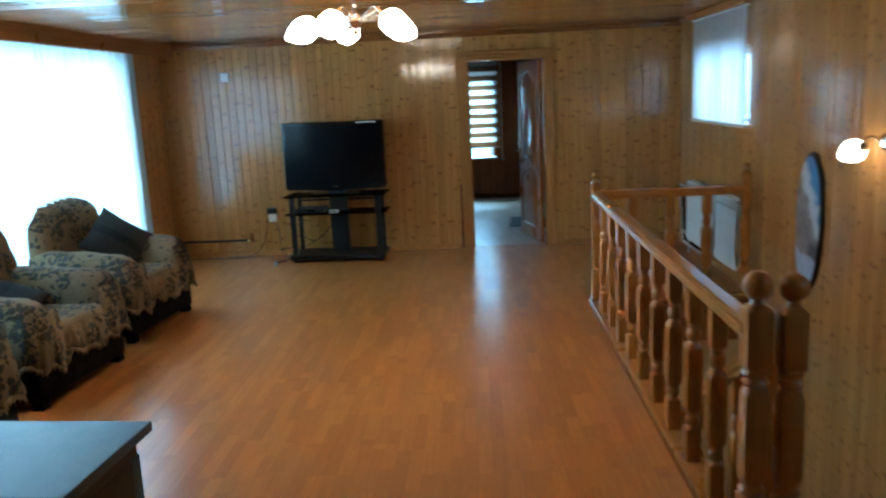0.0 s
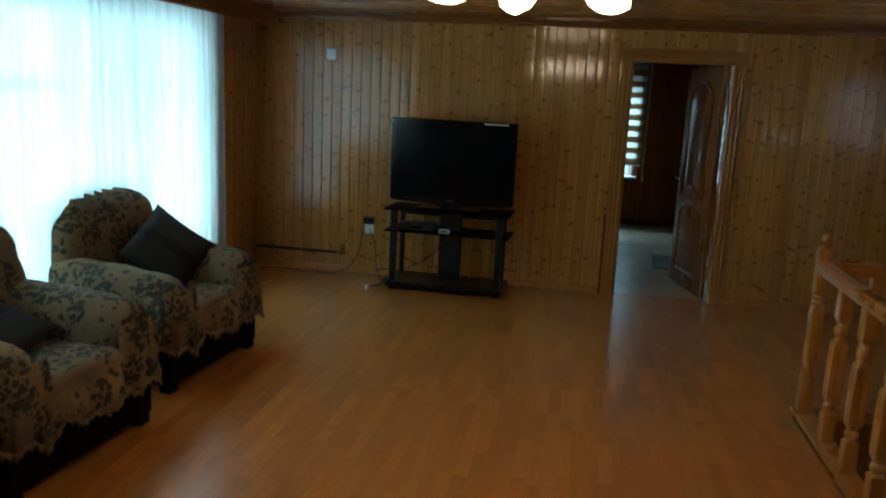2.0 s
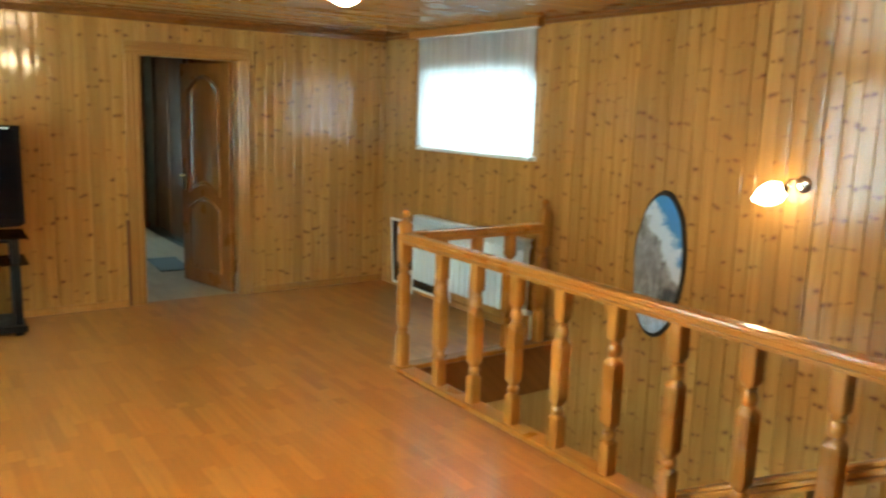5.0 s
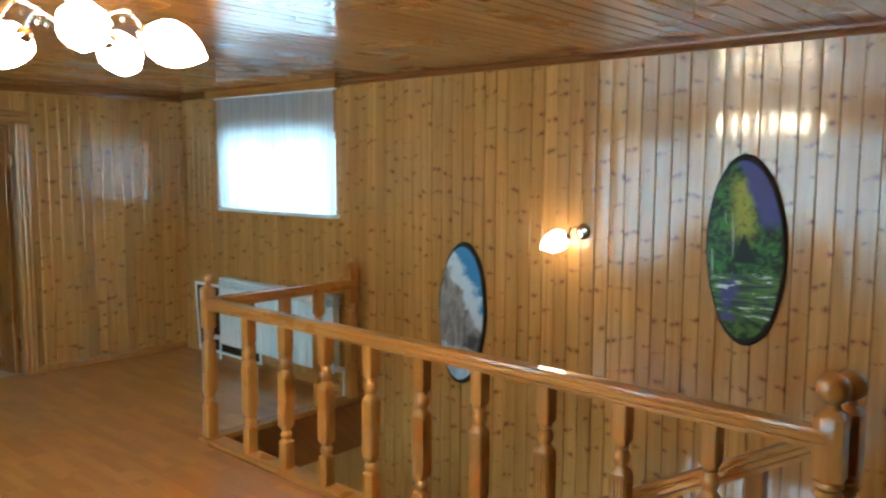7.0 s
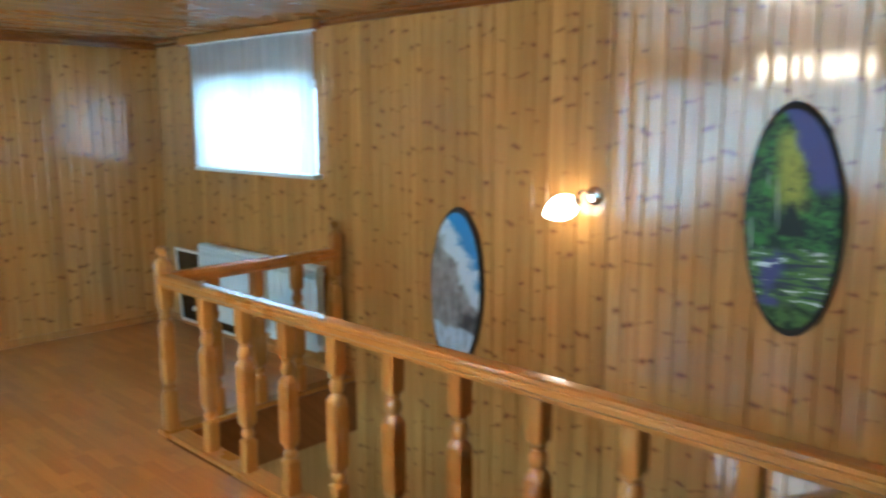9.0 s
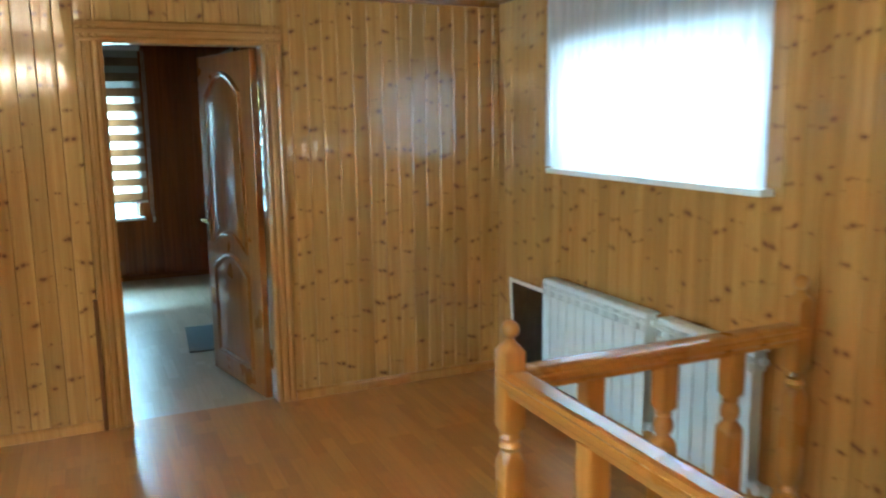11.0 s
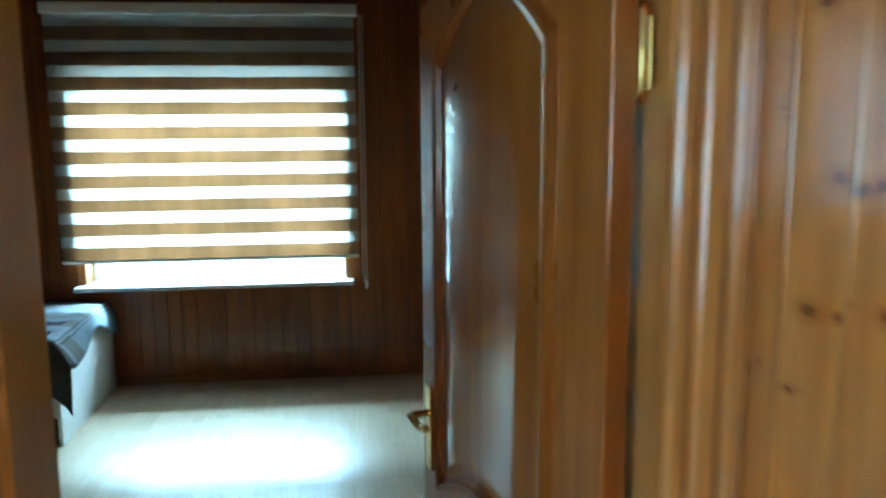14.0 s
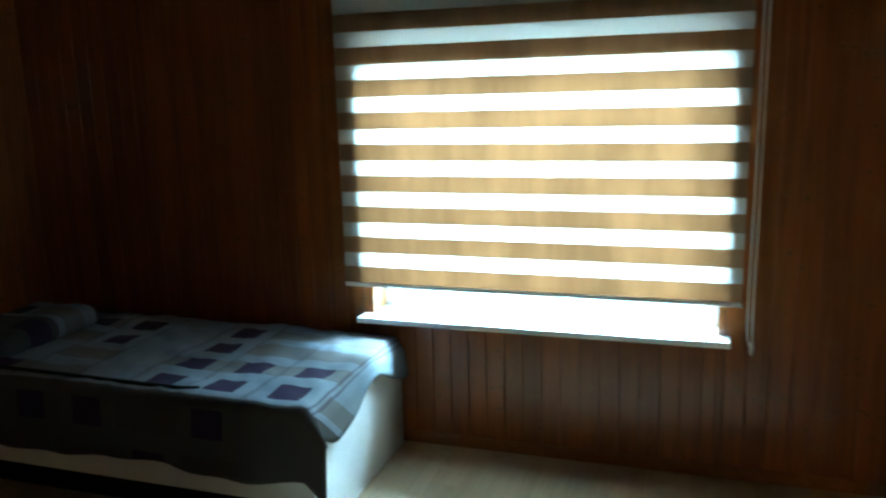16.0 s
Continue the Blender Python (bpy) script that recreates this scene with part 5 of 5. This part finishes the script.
part("piping", tube(curve_points([(-2.0, 0.03, 0.022), (-1.5, 0.045, 0.024), (-1.0, 0.035, 0.024), (-0.62, 0.03, 0.024), (-0.52, 0.05, 0.022)], 8), 0.009, 8), M_BLACKCLOTH, o, "dark cord lying on the cloth", smooth="all")
pw = thing("pillow", "pale pillow under the bedspread at the head", "pillow", pose(-2.40, 13.0, 0.553))
part("pad", soft_box(bmesh.new(), -0.2, 0.2, -0.3, 0.3, 0.004, 0.12, 0.055, 10, 0.01, 5), M_COVER, pw, smooth="all")

mt = thing("floor_mat", "dark grey rectangular floor mat beside the door", "mat", pose(1.12, 10.99, 0, 0, 0, -4))
part("mat_pad", boxes((-0.15, 0.15, -0.35, 0.35, 0.0, 0.012), bevel=0.004), M_MAT, mt)

wd = thing("wardrobe", "tall brown sliding-door wardrobe with a black floor track", "wardrobe", pose(1.56, 0, 0))
part("carcass", boxes((0.045, 0.58, 11.75, BED_Y - 0.03, 0.08, 2.2), bevel=0.003), M_DOOR, wd)
part("plinth", boxes((0.026, 0.58, 11.76, BED_Y - 0.03, 0.0, 0.08)), M_BLACK, wd, "black plinth")
for a, b, dx, mm, lb in ((11.76, 12.42, 0.0, M_TRIMZ, "dark brown sliding door"), (12.38, 13.08, 0.024, M_TRIMZ, "dark brown sliding door"), (13.03, BED_Y - 0.035, 0.0, M_GREYWOOD, "pale grey sliding door")):
    wdd = part("door", boxes((dx, dx + 0.018, a, b, 0.085, 2.19), bevel=0.003), mm, wd, lb)
    for e in (a + 0.012, b - 0.012):
        part("edge_profile", boxes((dx - 0.008, dx - 0.0005, e - 0.012, e + 0.012, 0.085, 2.19), bevel=0.003, seg=2), M_STRIP, wdd)
for dx in (-0.012, 0.012):
    part("floor_track", boxes((dx - 0.006, dx + 0.006, 11.77, BED_Y - 0.04, 0.0, 0.02), bevel=0.002), M_BLACK, wd, "black sliding track")

# ---- boards and planks ----
board_cache = {}


def board_mesh(w, h, material):
    """A tongue-and-groove board: chamfered long edges, face at y = 0 towards -y."""
    key = (round(w, 4), round(h, 3), material.name)
    if key not in board_cache:
        bm = bmesh.new()
        c, deep = min(0.0025 if material is M_WALLB else 0.004, w * 0.3), 0.5 if material is M_WALLB else 1.0
        bow = [(c + (w - 2 * c) * q / 4, -0.0005 * (1 - (q / 2 - 1) ** 2)) for q in range(5)]
        prof = [(0, 0.0075 * deep), (0.0006, 0.0035 * deep), *bow, (w - 0.0006, 0.0035 * deep), (w, 0.0075 * deep)]
        loft(bm, [[(x, y, z) for x, y in prof] for z in (0, h)], closed=False, caps=False)
        me = bpy.data.meshes.new("board")
        for f in bm.faces:
            f.normal_update()
        bm.to_mesh(me)
        bm.free()
        me.flip_normals() if me.polygons[3].normal.y > 0 else None
        me.materials.append(material)
        board_cache[key] = me
    return board_cache[key]


def clad(parent, length, z_of, holes, pitch=0.0885, material=M_WALL, seed=5):
    """Board a wall in its local frame. z_of(x) gives foot and head of the boards there."""
    rnd = random.Random(seed)
    x = 0.0
    while x < length - 0.004:
        w = min(pitch, length - x)
        edges = sorted({x, x + w, *[e for h in holes for e in h[:2] if x + 0.004 < e < x + w - 0.004]})
        for a, b in zip(edges, edges[1:]):
            z0, z1 = z_of((a + b) / 2)
            spans, z = [], z0
            for h in sorted(holes, key=lambda q: q[2]):
                if h[0] < (a + b) / 2 < h[1]:
                    if h[2] > z + 0.004:
                        spans.append((z, h[2]))
                    z = max(z, h[3])
            if z < z1:
                spans.append((z, z1))
            for c, d in spans:
                ob = new("board", board_mesh(b - a, d - c, material))
                ob.parent = parent
                t = rnd.uniform(-0.5, 0.5)
                ob.matrix_basis = pose(a, -0.0005 * rnd.random() - 0.0003, c, rnd.uniform(-0.04, 0.04), 0, t if b - a > 0.05 else 0)
        x += pitch


clad(wall_n, EAST - WEST, lambda x: (0.0, CEIL), [(DOOR[0] - WEST, DOOR[1] - WEST, -1, DOOR[2])], seed=5)
clad(wall_e, NORTH - SOUTH, lambda x: (-2.7 if WELL[2] < NORTH - x < WELL[3] else 0.0, CEIL), [(NORTH - h[1], NORTH - h[0], h[2], h[3]) for h in (HOLE_E1, HOLE_E2)], seed=6)
clad(wall_w, NORTH - SOUTH, lambda x: (0.0, CEIL), [(HOLE_W[0] - SOUTH, HOLE_W[1] - SOUTH, HOLE_W[2], HOLE_W[3])], seed=7)
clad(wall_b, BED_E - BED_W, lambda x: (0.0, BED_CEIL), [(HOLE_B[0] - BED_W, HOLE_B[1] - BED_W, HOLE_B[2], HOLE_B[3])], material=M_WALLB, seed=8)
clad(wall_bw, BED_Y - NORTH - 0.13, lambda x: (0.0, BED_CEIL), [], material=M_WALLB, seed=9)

plank_cache = {}


def plank(parent, x0, x1, y0, y1, material=M_FLOOR):
    w, h = round(x1 - x0, 3), round(y1 - y0, 3)
    key = (w, h, material.name)
    if key not in plank_cache:
        bm = bmesh.new()
        e = 0.0006
        lo = [bm.verts.new(p) for p in ((0, 0, -0.008), (w, 0, -0.008), (w, h, -0.008), (0, h, -0.008))]
        mi = [bm.verts.new(p) for p in ((0, 0, -0.0006), (w, 0, -0.0006), (w, h, -0.0006), (0, h, -0.0006))]
        hi = [bm.verts.new(p) for p in ((e, e, 0), (w - e, e, 0), (w - e, h - e, 0), (e, h - e, 0))]
        bm.faces.new(hi)
        for r, s in ((lo, mi), (mi, hi)):
            for i in range(4):
                bm.faces.new((r[i], r[(i + 1) % 4], s[(i + 1) % 4], s[i]))
        me = bpy.data.meshes.new("plank")
        bm.to_mesh(me)
        bm.free()
        me.materials.append(material)
        plank_cache[key] = me
    ob = new("plank", plank_cache[key])
    ob.parent = parent
    ob.location = (x0, y0, 0)


def lay(parent, x0, x1, y0, y1, hole=None, seed=1, material=M_FLOOR):
    rnd = random.Random(seed)
    x = x0
    while x < x1 - 0.003:
        xb = min(x + 0.195, x1)
        y = y0 - rnd.choice((0.1, 0.42, 0.74, 1.06))
        while y < y1:
            a, b = max(y, y0), min(y + 1.285, y1)
            if b - a > 0.003:
                if hole and xb > hole[0] + 0.001 and a < hole[3] and b > hole[2]:
                    xe = min(xb, hole[0])
                    if xe - x > 0.003:
                        plank(parent, x, xe, a, b, material)
                    for c, d in ((a, min(b, hole[2])), (max(a, hole[3]), b)):
                        if d - c > 0.003:
                            plank(parent, max(x, hole[0]), xb, c, d, material)
                else:
                    plank(parent, x, xb, a, b, material)
            y += 1.285
        x += 0.195


lay(floor_main, WEST, EAST, SOUTH, NORTH + 0.065, WELL, 2)
lay(floor_bed, BED_W, BED_E, NORTH + 0.065, BED_Y, None, 3, M_FLOORB)
